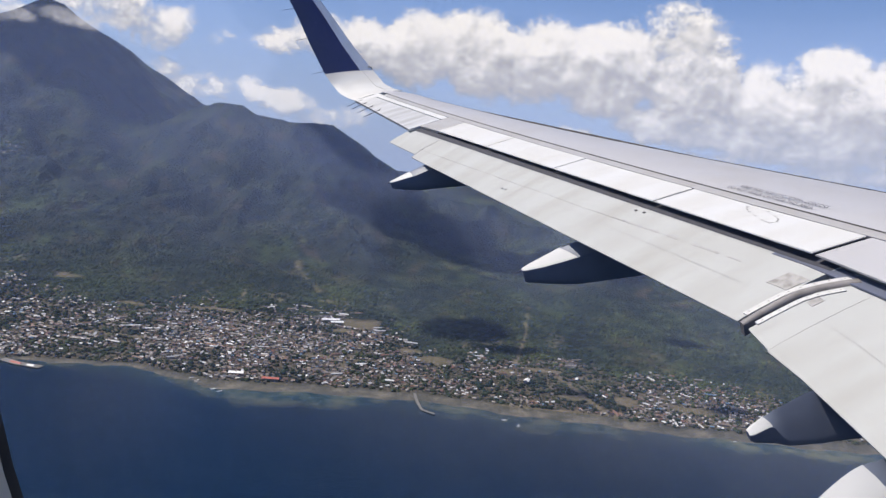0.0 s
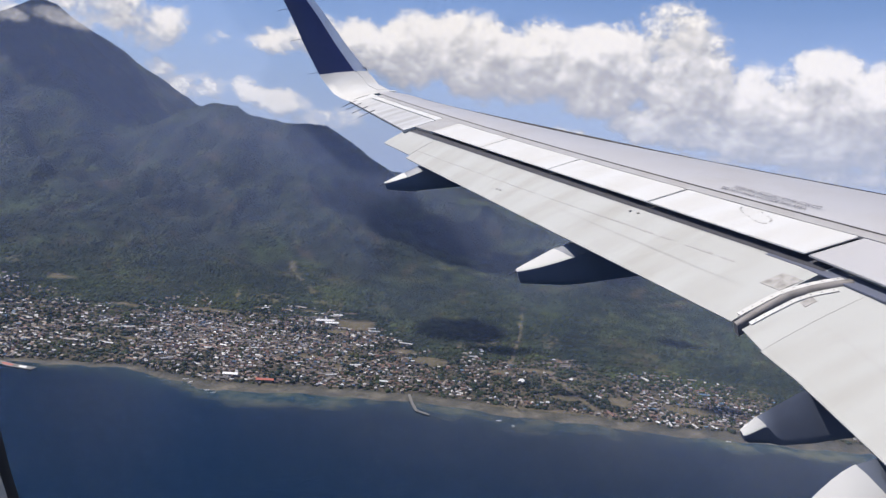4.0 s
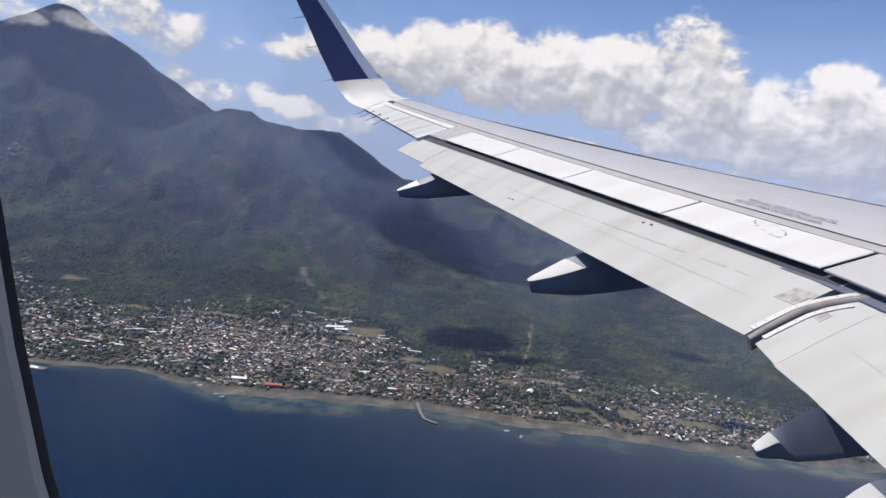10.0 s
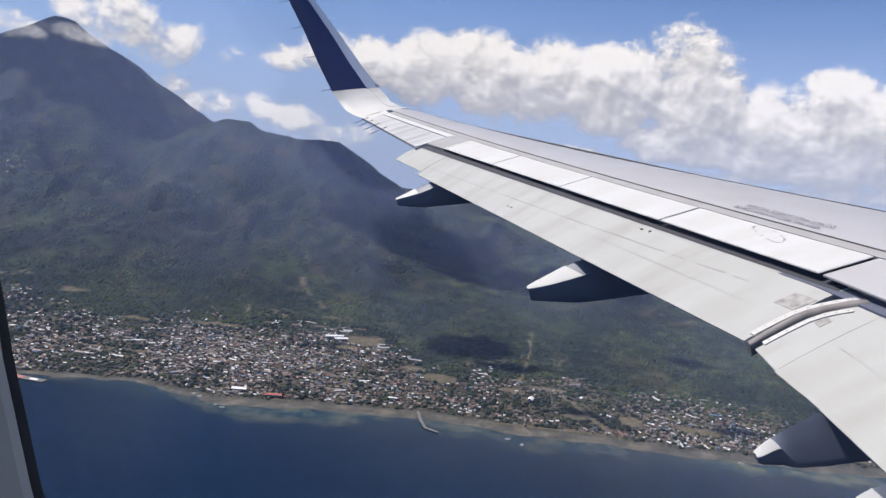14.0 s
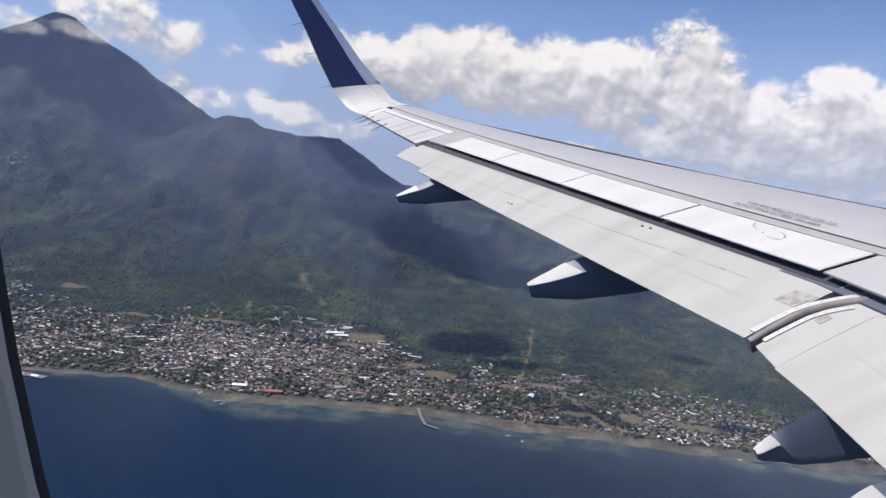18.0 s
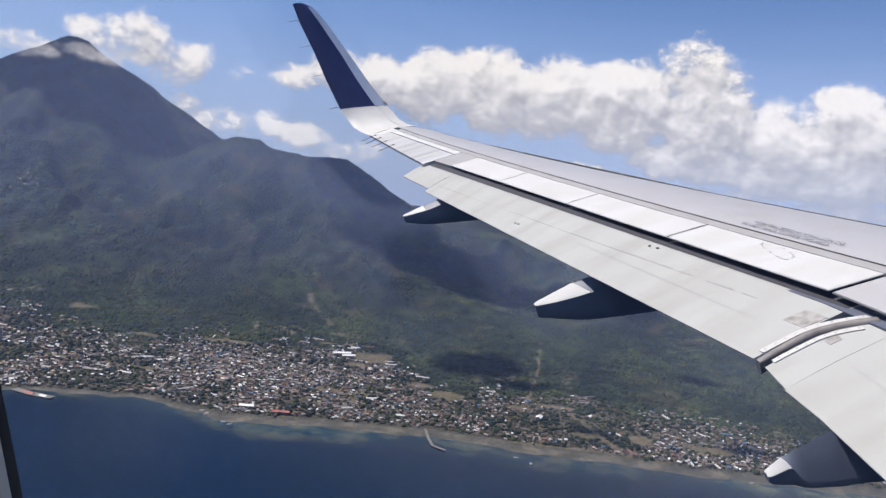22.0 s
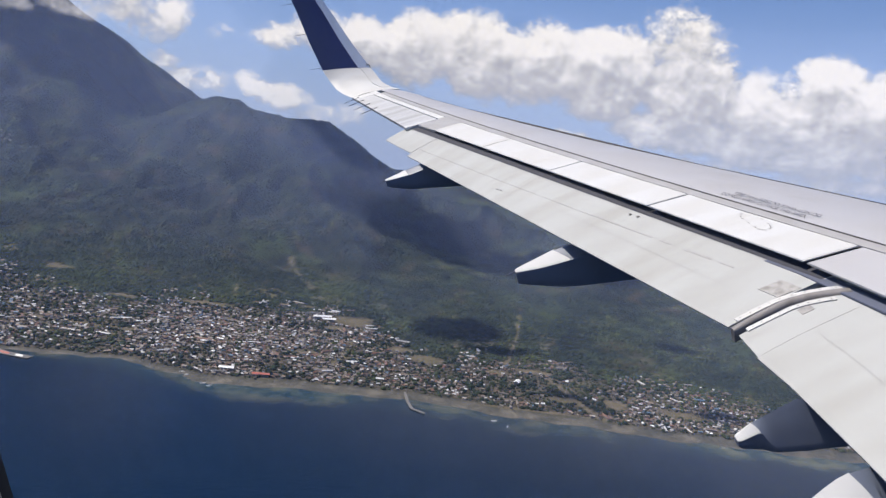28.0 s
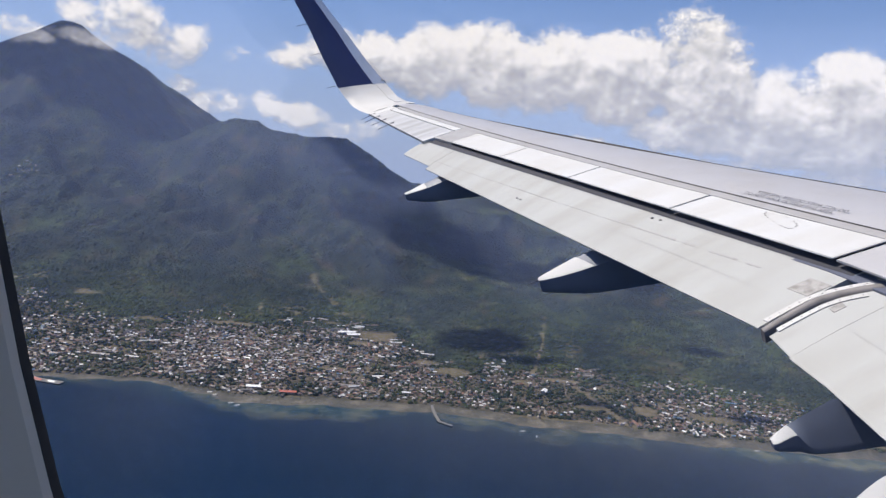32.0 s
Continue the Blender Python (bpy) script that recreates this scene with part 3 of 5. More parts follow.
def cloud_sheet(name, radius, az0, az1, el0, el1, material, label):
    verts, faces, uv = [], [], []
    na, ne = 48, 12
    for j in range(ne + 1):
        for i in range(na + 1):
            a, e = az0 + (az1 - az0) * i / na, el0 + (el1 - el0) * j / ne
            verts.append((radius * math.sin(radians(a)), radius * math.cos(radians(a)), EYE + radius * math.tan(radians(e))))
            uv.append((a, e))
    for j in range(ne):
        for i in range(na):
            k = j * (na + 1) + i
            faces.append((k, k + 1, k + na + 2, k + na + 1))
    cm = mesh_of(name, verts, faces, material, True)
    layer = cm.uv_layers.new(name="sky")
    for lp in cm.loops:
        layer.data[lp.index].uv = uv[lp.vertex_index]
    return tagged(new(name, cm), label, "sky", kind="structure")


BANK = [(-6.4, 9.0, 2.9, 2.1, 1.1), (-2.6, 9.0, 3.8, 3.2, 1.15), (2.6, 9.2, 4.0, 3.5, 1.2), (8.0, 9.0, 4.0, 3.6, 1.2), (13.0, 8.8, 4.2, 3.9, 1.2),
        (18.4, 11.6, 4.0, 3.2, 0.9), (19.5, 8.0, 4.4, 3.6, 1.15), (25.0, 6.8, 4.0, 3.2, 1.15), (29.4, 8.0, 3.6, 3.3, 1.2), (33.4, 7.4, 4.2, 3.5, 1.2), (39, 7, 6, 5, 1.0),
        (19.0, 5.2, 6.0, 2.1, 1.1), (29.0, 4.6, 8.0, 2.6, 1.1),
        (3.0, 4.2, 2.6, 0.8, 0.62), (10.0, 3.4, 5.0, 1.0, 0.78), (19.0, 2.6, 6.0, 1.0, 0.8), (30, 2.0, 9.0, 1.1, 0.8),
        (-15.3, 4.5, 1.5, 1.1, 0.92), (-12.6, 3.8, 2.8, 1.2, 0.88), (-9.0, 3.0, 4.0, 1.2, 0.78), (-22.0, 5.2, 2.2, 1.0, 0.72), (-19.3, 4.1, 3.0, 1.2, 0.76),
        (-17.0, 7.9, 3.4, 1.1, 0.66), (-13.8, 8.6, 3.2, 1.5, 0.76), (-10.4, 9.4, 2.9, 1.9, 0.86),
        (-25.4, 9.3, 2.8, 2.5, 0.98), (-22.6, 8.3, 3.4, 2.1, 0.86), (-28.2, 9.2, 2.2, 1.6, 0.80), (-33.5, 7.6, 3.4, 1.1, 0.78)]
cloud_sheet("cloud_bank_backdrop", 4880, -48, 48, -1.2, 22, cloud_material("cloud_bank", BANK), "bank of white cumulus clouds in the blue sky")
CAP = [(-28.6, 7.8, 2.6, 0.8, 0.82), (-26.2, 7.6, 2.4, 0.9, 0.8), (-32.6, 7.2, 2.8, 0.8, 0.8), (-24.0, 7.0, 2.0, 0.8, 0.66)]
cloud_sheet("summit_cloud_backdrop", 3500, -42, -18, 5.0, 12, cloud_material("summit_cloud", CAP, 0.9, 0.36, 0.85), "thin white cloud wrapped round the summit")


# ---- leaning sheets added as haze in the air before the mountains ----
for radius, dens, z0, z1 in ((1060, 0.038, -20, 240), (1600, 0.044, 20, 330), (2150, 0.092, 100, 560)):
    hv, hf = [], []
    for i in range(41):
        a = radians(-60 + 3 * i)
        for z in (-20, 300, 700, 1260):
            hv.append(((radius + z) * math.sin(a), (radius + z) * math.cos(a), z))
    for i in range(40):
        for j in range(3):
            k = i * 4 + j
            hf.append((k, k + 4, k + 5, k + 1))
    tagged(new("haze_backdrop", mesh_of("haze", hv, hf, haze_material(dens, z0, z1), True)), "thin blue sheet standing for haze before the distant slopes", "haze", kind="structure")


# ---- cumulus overhead, whose shadows lie on the slopes ----
WHITECLOUD = paint("cloud_white", (0.85, 0.85, 0.87), 1.0, 0.02, 0.01)


def unit_sphere(sub):
    bm = bmesh.new()
    bmesh.ops.create_icosphere(bm, subdivisions=sub, radius=1)
    v = np.array([p.co[:] for p in bm.verts])
    f = np.array([[p.index for p in q.verts] for q in bm.faces])
    bm.free()
    return v, f


def cumulus(target, rx_, ry_, seed, base=2250.0):
    """A flat-based cumulus at such a place that the sun throws its shadow round the target."""
    rnd = np.random.RandomState(seed)
    t = (base - target[2]) / SUN_DIR.z
    c = np.array([target[0] + SUN_DIR.x * t, target[1] + SUN_DIR.y * t, base])
    sv, sf = unit_sphere(3)
    vs, fs, k = [], [], 0
    for i in range(22):
        a, q = rnd.uniform(0, 6.283), rnd.uniform(0, 1) ** 0.6
        s = rnd.uniform(0.20, 0.46)
        p = sv * np.array([rx_ * s, ry_ * s, min(rx_, ry_) * s * 0.55])
        p = p * (1 + 0.6 * (fbm(sv[:, 0] * 2 + i * 7 + 40, sv[:, 1] * 2 + sv[:, 2] * 1.7 + 50, 1.0, 4, seed + i)[:, None] - 0.5))
        p = p + np.array([math.cos(a) * q * rx_ * 0.62, math.sin(a) * q * ry_ * 0.62, min(rx_, ry_) * 0.1])
        p[:, 2] = np.maximum(p[:, 2], -min(rx_, ry_) * 0.04)
        vs.append(p)
        fs.append(sf + k)
        k += len(sv)
    ob = new("cumulus_cloud", fast_mesh("cumulus_cloud", np.concatenate(vs), np.concatenate(fs), WHITECLOUD, True))
    ob.location = c
    return tagged(ob, "white flat-based cumulus cloud drifting over the slope", "cloud", "cumulus clouds over the coast")


cumulus((-1950, 3650, 800), 560, 420, 21)
cumulus((-480, 3120, 420), 150, 220, 31)
cumulus((-320, 3060, 380), 300, 260, 1)
cumulus((-130, 2790, 260), 330, 260, 2)
cumulus((190, 2640, 190), 330, 170, 3)
cumulus((560, 2520, 150), 300, 160, 10)
cumulus((110, 1865, 45), 135, 150, 4)
cumulus((225, 1715, 30), 110, 42, 14)
cumulus((756, 1902, 43), 75, 55, 7)
cumulus((344, 1475, 20), 55, 30, 8)
cumulus((690, 1445, 20), 60, 30, 9)

# ---- the aircraft ----
# Wing frame: x forward, y outboard, z up; the spoilers lie in the plane z = 0.1 y.
WING = pose(9.904, -0.915, 480.474, 11.242, -22.862, 1.056)
airliner = tagged(new("airliner"), "white narrow-body airliner wing with navy upturned winglet and lowered flaps", "airliner")
airliner.matrix_world = WING
DIH = 0.1


def groove(y):
    return 0.003258 * y * y - 0.39641 * y - 3.66635


def chord(y):
    return min(max(3.9 - (y - 6.4) * 0.219, 1.5), 4.8)


def rear(y):
    """Trailing edge of the spoilers."""
    return -6.64 - 0.338 * (y - 6.42) if y > 6.42 else -6.64 + 0.24 * (6.42 - y)


def top(x, y):
    """Height of the upper skin."""
    adv = x - groove(y)
    c = chord(y)
    deep = 0.3 - 0.04 * min(max((12.5 - y) / 5, 0), 1)
    return DIH * y - (deep * c * (min(adv / c, 0.66) / 0.66) ** 1.5 if adv > 0 else 0)


def wing_ring(y):
    g, c = groove(y), chord(y)
    up = [(g + c * u, y, top(g + c * u, y)) for u in [0, .02, .05, .09, .14, .2, .26, .32, .38, .44, .5, .56, .61, .65]]
    nose = (g + c * 0.672, y, top(g + c * .66, y) - 0.05 * c)
    under = [(g + c * u, y, DIH * y - c * d) for u, d in [(.65, .345), (.6, .36), (.45, .335), (.3, .27), (.15, .19), (0, .115)]]
    return up + [nose] + under


wing_y = [1.2, 2.4, 3.6, 4.8, 6.0, 7.2, 8.4, 9.6, 10.8, 12.0, 13.2, 14.4, 15.6, 16.8, 17.6, 18.05]
wing = part("wing", mesh_of("wing", *loft([wing_ring(y) for y in wing_y]), GREY, True), airliner, "pale grey painted wing box")


def slab(corners, thick):
    """A plate on a rim of upper points, with bevelled upper edges."""
    c = [Vector(p) for p in corners]
    mid = sum(c, Vector()) / len(c)
    inner = [p + (mid - p).normalized() * min(0.012, (mid - p).length * 0.2) for p in c]
    low = [p - Vector((0, 0, 0.006)) for p in c]
    base = [p - Vector((0, 0, thick)) for p in c]
    n = len(c)
    verts = inner + low + base
    faces = [tuple(range(n)), tuple(range(2 * n, 3 * n))[::-1]]
    for r in (0, n):
        for i in range(n):
            faces.append((r + i, r + n + i, r + n + (i + 1) % n, r + (i + 1) % n))
    return verts, faces


def on_wing(x, y, lift=0.0):
    return (x, y, top(x, y) + lift)


def band(f0, f1, y0, y1, lift, thick, steps=10):
    """A plate between two chordwise lines from y0 to y1."""
    a = [on_wing(f0(y), y, lift) for y in np.linspace(y0, y1, steps)]
    b = [on_wing(f1(y), y, lift) for y in np.linspace(y1, y0, steps)]
    return slab(a + b, thick)


# spoilers: four outboard panels and the fixed panel inboard of them
SPLIT = [6.45, 8.16, 9.87, 11.55, 13.2]
front = lambda y: groove(y) - 0.125
for a, b in zip(SPLIT, SPLIT[1:]):
    v, f = band(front, rear, a + 0.012, b - 0.012, 0.006, 0.014, 4)
    part("spoiler", mesh_of("spoiler", v, f, WHITE), wing, "bright white spoiler panel")
v, f = band(lambda y: groove(y) - 0.024, lambda y: groove(y) - 0.118, 4.0, 17.6, 0.004, 0.03, 24)
part("hinge_strip", mesh_of("hinge_strip", v, f, STRIP), wing, "grey sealant strip before the spoilers")
v, f = band(lambda y: groove(y) + 0.001, lambda y: groove(y) - 0.023, 4.0, 17.7, 0.003, 0.02, 24)
part("skin_joint", mesh_of("skin_joint", v, f, RUBBER), wing, "dark skin joint line")
v, f = band(front, rear, 3.0, 6.43, 0.002, 0.018, 6)
part("fixed_panel", mesh_of("fixed_panel", v, f, GREY), wing, "pale grey fixed panel")
v, f = band(lambda y: groove(y) - 0.05, lambda y: -8.93 - 0.36 * (y - 13.2), 13.21, 13.86, 0.002, 0.05, 3)
part("fixed_panel", mesh_of("outer_fixed_panel", v, f, STRIP), wing, "grey panel beside the aileron")
# false spar that closes the cove, its dark colour standing for shade
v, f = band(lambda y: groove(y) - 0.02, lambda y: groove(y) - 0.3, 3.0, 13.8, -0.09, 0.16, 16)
part("cove_panel", mesh_of("cove_panel", v, f, DARK), wing, "cove under the spoilers, coloured dark as shade")
# joint of the leading-edge slats
v, f = band(lambda y: groove(y) + chord(y) * 0.40, lambda y: groove(y) + chord(y) * 0.408, 3.0, 17.0, 0.004, 0.01, 40)
part("slat_joint", mesh_of("slat_joint", v, f, RUBBER), wing, "dark joint line of the slats")
# aileron zone
ail_f = lambda y: -8.79 - 0.297 * (y - 13.83)
ail_t = lambda y: -9.38 - 0.25 * (y - 13.86)
v, f = band(lambda y: groove(y) - 0.13, lambda y: ail_f(y) + 0.012, 13.87, 17.6, 0.006, 0.05, 8)
part("shroud_panel", mesh_of("shroud_panel", v, f, WHITE), wing, "white panel ahead of the aileron")
v, f = band(lambda y: ail_f(y) - 0.004, ail_t, 13.9, 17.62, 0.002, 0.05, 8)
part("aileron", mesh_of("aileron", v, f, AILERON), wing, "white aileron with grey stains")
v, f = band(lambda y: groove(y) - 0.1, lambda y: ail_t(y) + 0.0, 17.63, 18.06, 0.004, 0.06, 3)
part("tip_panel", mesh_of("tip_panel", v, f, WHITE), wing)

# winglet: stations of trailing and leading edge
TIP = [((-10.43, 18.0, 1.80), (-9.30, 18.0, 1.70)), ((-10.60, 18.27, 1.89), (-9.52, 18.27, 1.78)), ((-10.76, 18.5, 2.03), (-9.69, 18.5, 1.92)), ((-10.89, 18.75, 2.29), (-9.78, 18.75, 2.11)),
       ((-10.98, 18.9, 2.53), (-9.88, 18.9, 2.30)), ((-11.11, 19.1, 3.28), (-10.15, 19.1, 2.97)), ((-11.20, 19.3, 4.03), (-10.40, 19.3, 3.70)),
       ((-11.33, 19.5, 4.75), (-10.72, 19.5, 4.58)), ((-11.36, 19.58, 5.17), (-10.92, 19.58, 5.02)), ((-11.37, 19.6, 5.23), (-11.10, 19.6, 5.17))]


def winglet_skin(i0, i1, u0, u1, lift, thick):
    rings = []
    for i in range(i0, i1 + 1):
        te, le = Vector(TIP[i][0]), Vector(TIP[i][1])
        c = le - te
        up = (Vector(TIP[min(i + 1, len(TIP) - 1)][0]) - Vector(TIP[max(i - 1, 0)][0])).normalized()
        nrm = c.normalized().cross(up)
        nrm = nrm if nrm.dot(Vector((0, -1, 0.6))) > 0 else -nrm
        pts = [te + c * u + nrm * (0.22 * thick * math.sin(math.pi * min(u, 0.98)) ** 0.8 + lift) for u in np.linspace(u0, u1, 7)]
        pts += [te + c * u - nrm * (0.22 * thick * math.sin(math.pi * min(u, 0.98)) ** 0.8 + lift) for u in np.linspace(u1, u0, 7)]
        rings.append(pts)
    return loft(rings)


winglet = part("winglet", mesh_of("winglet", *winglet_skin(0, 4, 0, 1, 0, 0.3), WHITE, True), airliner, "upturned winglet, white at its foot and navy above")
part("blade", mesh_of("blade", *winglet_skin(4, 9, 0, 1, 0.0, 0.3), NAVY, True), winglet, "navy blue painted blade")
part("leading_edge", mesh_of("leading_edge", *winglet_skin(4, 8, 0.76, 1.02, 0.006, 0.32), SILVER, True), winglet, "bare metal leading edge")
part("leading_edge", mesh_of("leading_edge_foot", *winglet_skin(1, 4, 0.80, 1.02, 0.006, 0.32), WHITE, True), winglet)
LAMP = paint("lamp_glass", (0.35, 0.33, 0.3), 0.2, 0.2, 20)
v, f = slab([(-9.93, 18.9, 2.42), (-9.85, 18.92, 2.38), (-9.84, 18.92, 2.32), (-9.92, 18.9, 2.34)], 0.03)
part("position_lamp", mesh_of("position_lamp", v, f, LAMP), winglet, "small glass position lamp")


def rod(p, q, r, sides=6):
    p, q = Vector(p), Vector(q)
    d = (q - p).normalized()
    s = d.cross(Vector((0, 0, 1)))
    s = s.normalized() if s.length > 0.01 else Vector((1, 0, 0))
    t = d.cross(s)
    ring = lambda c, k: [c + (s * math.cos(6.283 * i / sides) + t * math.sin(6.283 * i / sides)) * k for i in range(sides)]
    return loft([ring(p, r), ring(q, r * 0.6)])


for y, parent_, z in [(17.75, wing, 0), (17.3, wing, 0), (16.75, wing, 0), (16.15, wing, 0)]:
    x = ail_t(y)
    part("static_discharger", mesh_of("static_discharger", *rod((x + 0.10, y, DIH * y + 0.012), (x - 0.27, y - 0.02, DIH * y - 0.03), 0.009), DARK), wing, "thin dark static wick")
for k in (0.02, 0.3, 0.55, 0.8):
    i = 4 + k * 4
    a, b = Vector(TIP[int(i)][0]), Vector(TIP[int(i) + 1][0])
    p = a.lerp(b, i - int(i))
    part("static_discharger", mesh_of("static_discharger", *rod(p, p + Vector((-0.27, 0, 0.03)), 0.007), DARK), winglet, "thin dark static wick")


BOW = 0.032


# flaps: a cambered skin between an inner and an outer station
def flap_ring(te, y, z, length, bow, drop=10.5, u0=0.0):
    a = radians(drop)
    d = Vector((math.cos(a), 0, math.sin(a)))
    n_ = Vector((-math.sin(a), 0, math.cos(a)))
    base = Vector((te, y, z))
    up = [base + d * (length * u) + n_ * (bow * 4 * u * (1 - u) if u < 0.5 else bow * (1 - (max(u - 0.62, 0) / 0.38) ** 2 * 2.2)) for u in (u0, max(u0 + .03, .06), max(u0 + .06, .14), max(u0 + .1, .24), .35, .5, .62, .74, .84, .92, .97, 1.0)]
    low = [base + d * (length * u) - n_ * k for u, k in ((1.0, .24), (.9, .26), (.6, .16), (.3, .07), (u0, .012 - bow * 4 * u0 * (1 - u0)))]
    return up + low


def flap_te(y):
    return -7.38 - 0.319 * (y - 6.26)


def flap_z(y):
    return 0.38 + (y - 6.26) * 0.1082


def flap_rings(ys, te, z, length, bow):
    return [flap_ring(te(y), y, z(y), length(y), bow) for y in ys]


f_len = lambda y: 1.12 - 0.045 * (y - 6.3)
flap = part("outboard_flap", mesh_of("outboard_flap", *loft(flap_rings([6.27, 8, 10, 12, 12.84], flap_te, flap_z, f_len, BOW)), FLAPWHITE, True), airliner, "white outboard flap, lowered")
te_tip = lambda y: -9.42 - 0.32 * (y - 12.9)
v, f = loft([flap_ring(flap_te(y), y, flap_z(y), f_len(y), BOW, 10.5, (te_tip(y) - flap_te(y)) / f_len(y)) for y in (12.85, 13.2, 13.6, 14.05)])
part("flap_end", mesh_of("flap_end", v, f, FLAPWHITE, True), flap)
in_te = lambda y: float(np.interp(y, [1.6, 4.88, 5.54, 5.87, 6.2], [-7.17, -7.295, -7.33, -7.375, -7.375]))
in_z = lambda y: 0.36 - (6.15 - y) * 0.164
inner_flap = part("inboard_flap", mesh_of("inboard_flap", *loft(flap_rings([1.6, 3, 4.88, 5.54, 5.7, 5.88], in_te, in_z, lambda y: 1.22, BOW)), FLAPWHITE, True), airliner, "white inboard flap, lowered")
v, f = loft(flap_rings([5.885, 6.0, 6.15], lambda y: in_te(y) + 0.012, in_z, lambda y: 1.17, BOW))
part("flap_end", mesh_of("inner_flap_end", v, f, FLAPWHITE, True), inner_flap)


def flap_point(te, z, length, bow, y, u, lift=0.0):
    r = flap_ring(te(y), y, z(y), length(y) if callable(length) else length, bow)
    us = (0, .06, .14, .24, .35, .5, .62, .74, .84, .92, .97, 1.0)
    i = max(j for j in range(len(us) - 1) if us[j] <= u)
    t = (u - us[i]) / (us[i + 1] - us[i])
    return r[i].lerp(r[i + 1], t) + Vector((0, 0, lift))


def box6(c, lx, ly, lz):
    v = [c + Vector((sx * lx, sy * ly, sz * lz)) for sz in (-1, 1) for sx, sy in ((-1, -1), (1, -1), (1, 1), (-1, 1))]
    return v, [(3, 2, 1, 0), (4, 5, 6, 7), (0, 1, 5, 4), (1, 2, 6, 5), (2, 3, 7, 6), (3, 0, 4, 7)]


def flap_strip(name, y_of, w, material, parent_, label, te, z, length, lift, thick=0.02, u0=0.02, u1=0.93):
    a = [flap_point(te, z, length, BOW, y_of(u) - w / 2, u, lift) for u in np.linspace(u0, u1, 12)]
    b = [flap_point(te, z, length, BOW, y_of(u) + w / 2, u, lift) for u in np.linspace(u1, u0, 12)]
    verts = a + b + [p - Vector((0, 0, thick)) for p in a + b]
    n_ = len(a) + len(b)
    faces = [(i, i + 1, n_ - 2 - i, n_ - 1 - i) for i in range(len(a) - 1)]
    faces += [(i, n_ + i, n_ + (i + 1) % n_, (i + 1) % n_) for i in range(n_)]
    return part(name, mesh_of(name, verts, faces, material, False), parent_, label)


def joint_y(u):
    """Where the joint of the two flaps runs; it bends inboard towards the nose."""
    return 6.232 - 0.04 * u - 0.8 * max(u - 0.35, 0) ** 1.6


inner_te = lambda y: in_te(y) + 0.012
inner_len = lambda y: 1.17
flap_strip("edge_strip", lambda u: joint_y(u) + 0.052, 0.042, WHITE, flap, "white riveted edge strip", flap_te, flap_z, f_len, 0.010, 0.02, 0.07, 0.68)
flap_strip("edge_strip", lambda u: joint_y(u) - 0.078, 0.036, WHITE, inner_flap, "white riveted edge strip", inner_te, in_z, inner_len, 0.010, 0.02, 0.06, 0.6)
rings = []
for u in np.linspace(0.0, 0.69, 16):
    c_ = flap_point(flap_te, flap_z, f_len, BOW, joint_y(u), u, 0.0)
    wide_, rise_ = 0.040 - 0.012 * (1 - u / 0.69), 0.030 * math.sin(math.pi * min(0.12 + u * 0.9, 0.94)) + 0.006
    rings.append([c_ + Vector((0, wide_ * math.cos(a), rise_ * math.sin(a) - 0.012 + 0.10 * wide_ * math.cos(a))) for a in np.linspace(0, math.pi, 9)]
                 + [c_ + Vector((0, -wide_, -0.10)), c_ + Vector((0, wide_, -0.10))])
part("rubber_seal", mesh_of("rubber_seal", *loft(rings), SEAL, True), flap, "dark bulging rubber seal between the flaps")
for te_, z_, len_, off, own, u1 in ((flap_te, flap_z, f_len, 0.052, flap, 0.66), (inner_te, in_z, inner_len, -0.078, inner_flap, 0.58)):
    for u in np.linspace(0.10, u1, 9):
        c_ = flap_point(te_, z_, len_, BOW, joint_y(u) + off, u, 0.012)
        part("rivet", mesh_of("rivet", *box6(c_, 0.0045, 0.0045, 0.0012), SEAL), own)
# worn grey patches, access line and spanwise seam on the flap
WORN = paint("worn_paint", (0.36, 0.355, 0.345), 0.6, 0.30, 14)
flap_strip("worn_patch", lambda u: 6.375 - 0.12 * (u - 0.47), 0.17, WORN, flap, "worn grey patch", flap_te, flap_z, f_len, 0.004, 0.01, 0.39, 0.55)
flap_strip("worn_patch", lambda u: 6.07, 0.06, WORN, inner_flap, "small worn grey patch", inner_te, in_z, inner_len, 0.004, 0.01, 0.38, 0.46)


def seam(y0, y1, u, w, parent_, te, z, length):
    ys = np.linspace(y0, y1, 14)
    a = [flap_point(te, z, length, BOW, y, u, 0.003) for y in ys]
    b = [flap_point(te, z, length, BOW, y, u + w, 0.003) for y in ys]
    k = len(a)
    return part("seam", mesh_of("seam", a + b, [(i, i + 1, k + i + 1, k + i) for i in range(k - 1)], SEAMGREY), parent_, "thin sealed seam")


# dark strips over the flap noses paint the shade of the cove
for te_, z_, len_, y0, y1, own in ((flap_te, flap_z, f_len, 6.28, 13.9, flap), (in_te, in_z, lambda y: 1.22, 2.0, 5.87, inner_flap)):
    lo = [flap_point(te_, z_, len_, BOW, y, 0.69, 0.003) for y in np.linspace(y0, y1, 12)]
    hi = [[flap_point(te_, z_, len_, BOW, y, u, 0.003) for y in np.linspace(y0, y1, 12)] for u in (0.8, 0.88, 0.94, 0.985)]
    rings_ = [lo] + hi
    part("flap_nose", mesh_of("flap_nose", *loft(rings_, False, False), NOSE_SHADE, True), own, "nose of the flap, coloured dark as cove shade")
seam(3.0, 5.8, 0.35, 0.002, inner_flap, in_te, in_z, lambda y: 1.22)
line_u = lambda y: 0.475 - 0.038 * (y - 7.0)
rnd = random.Random(4)
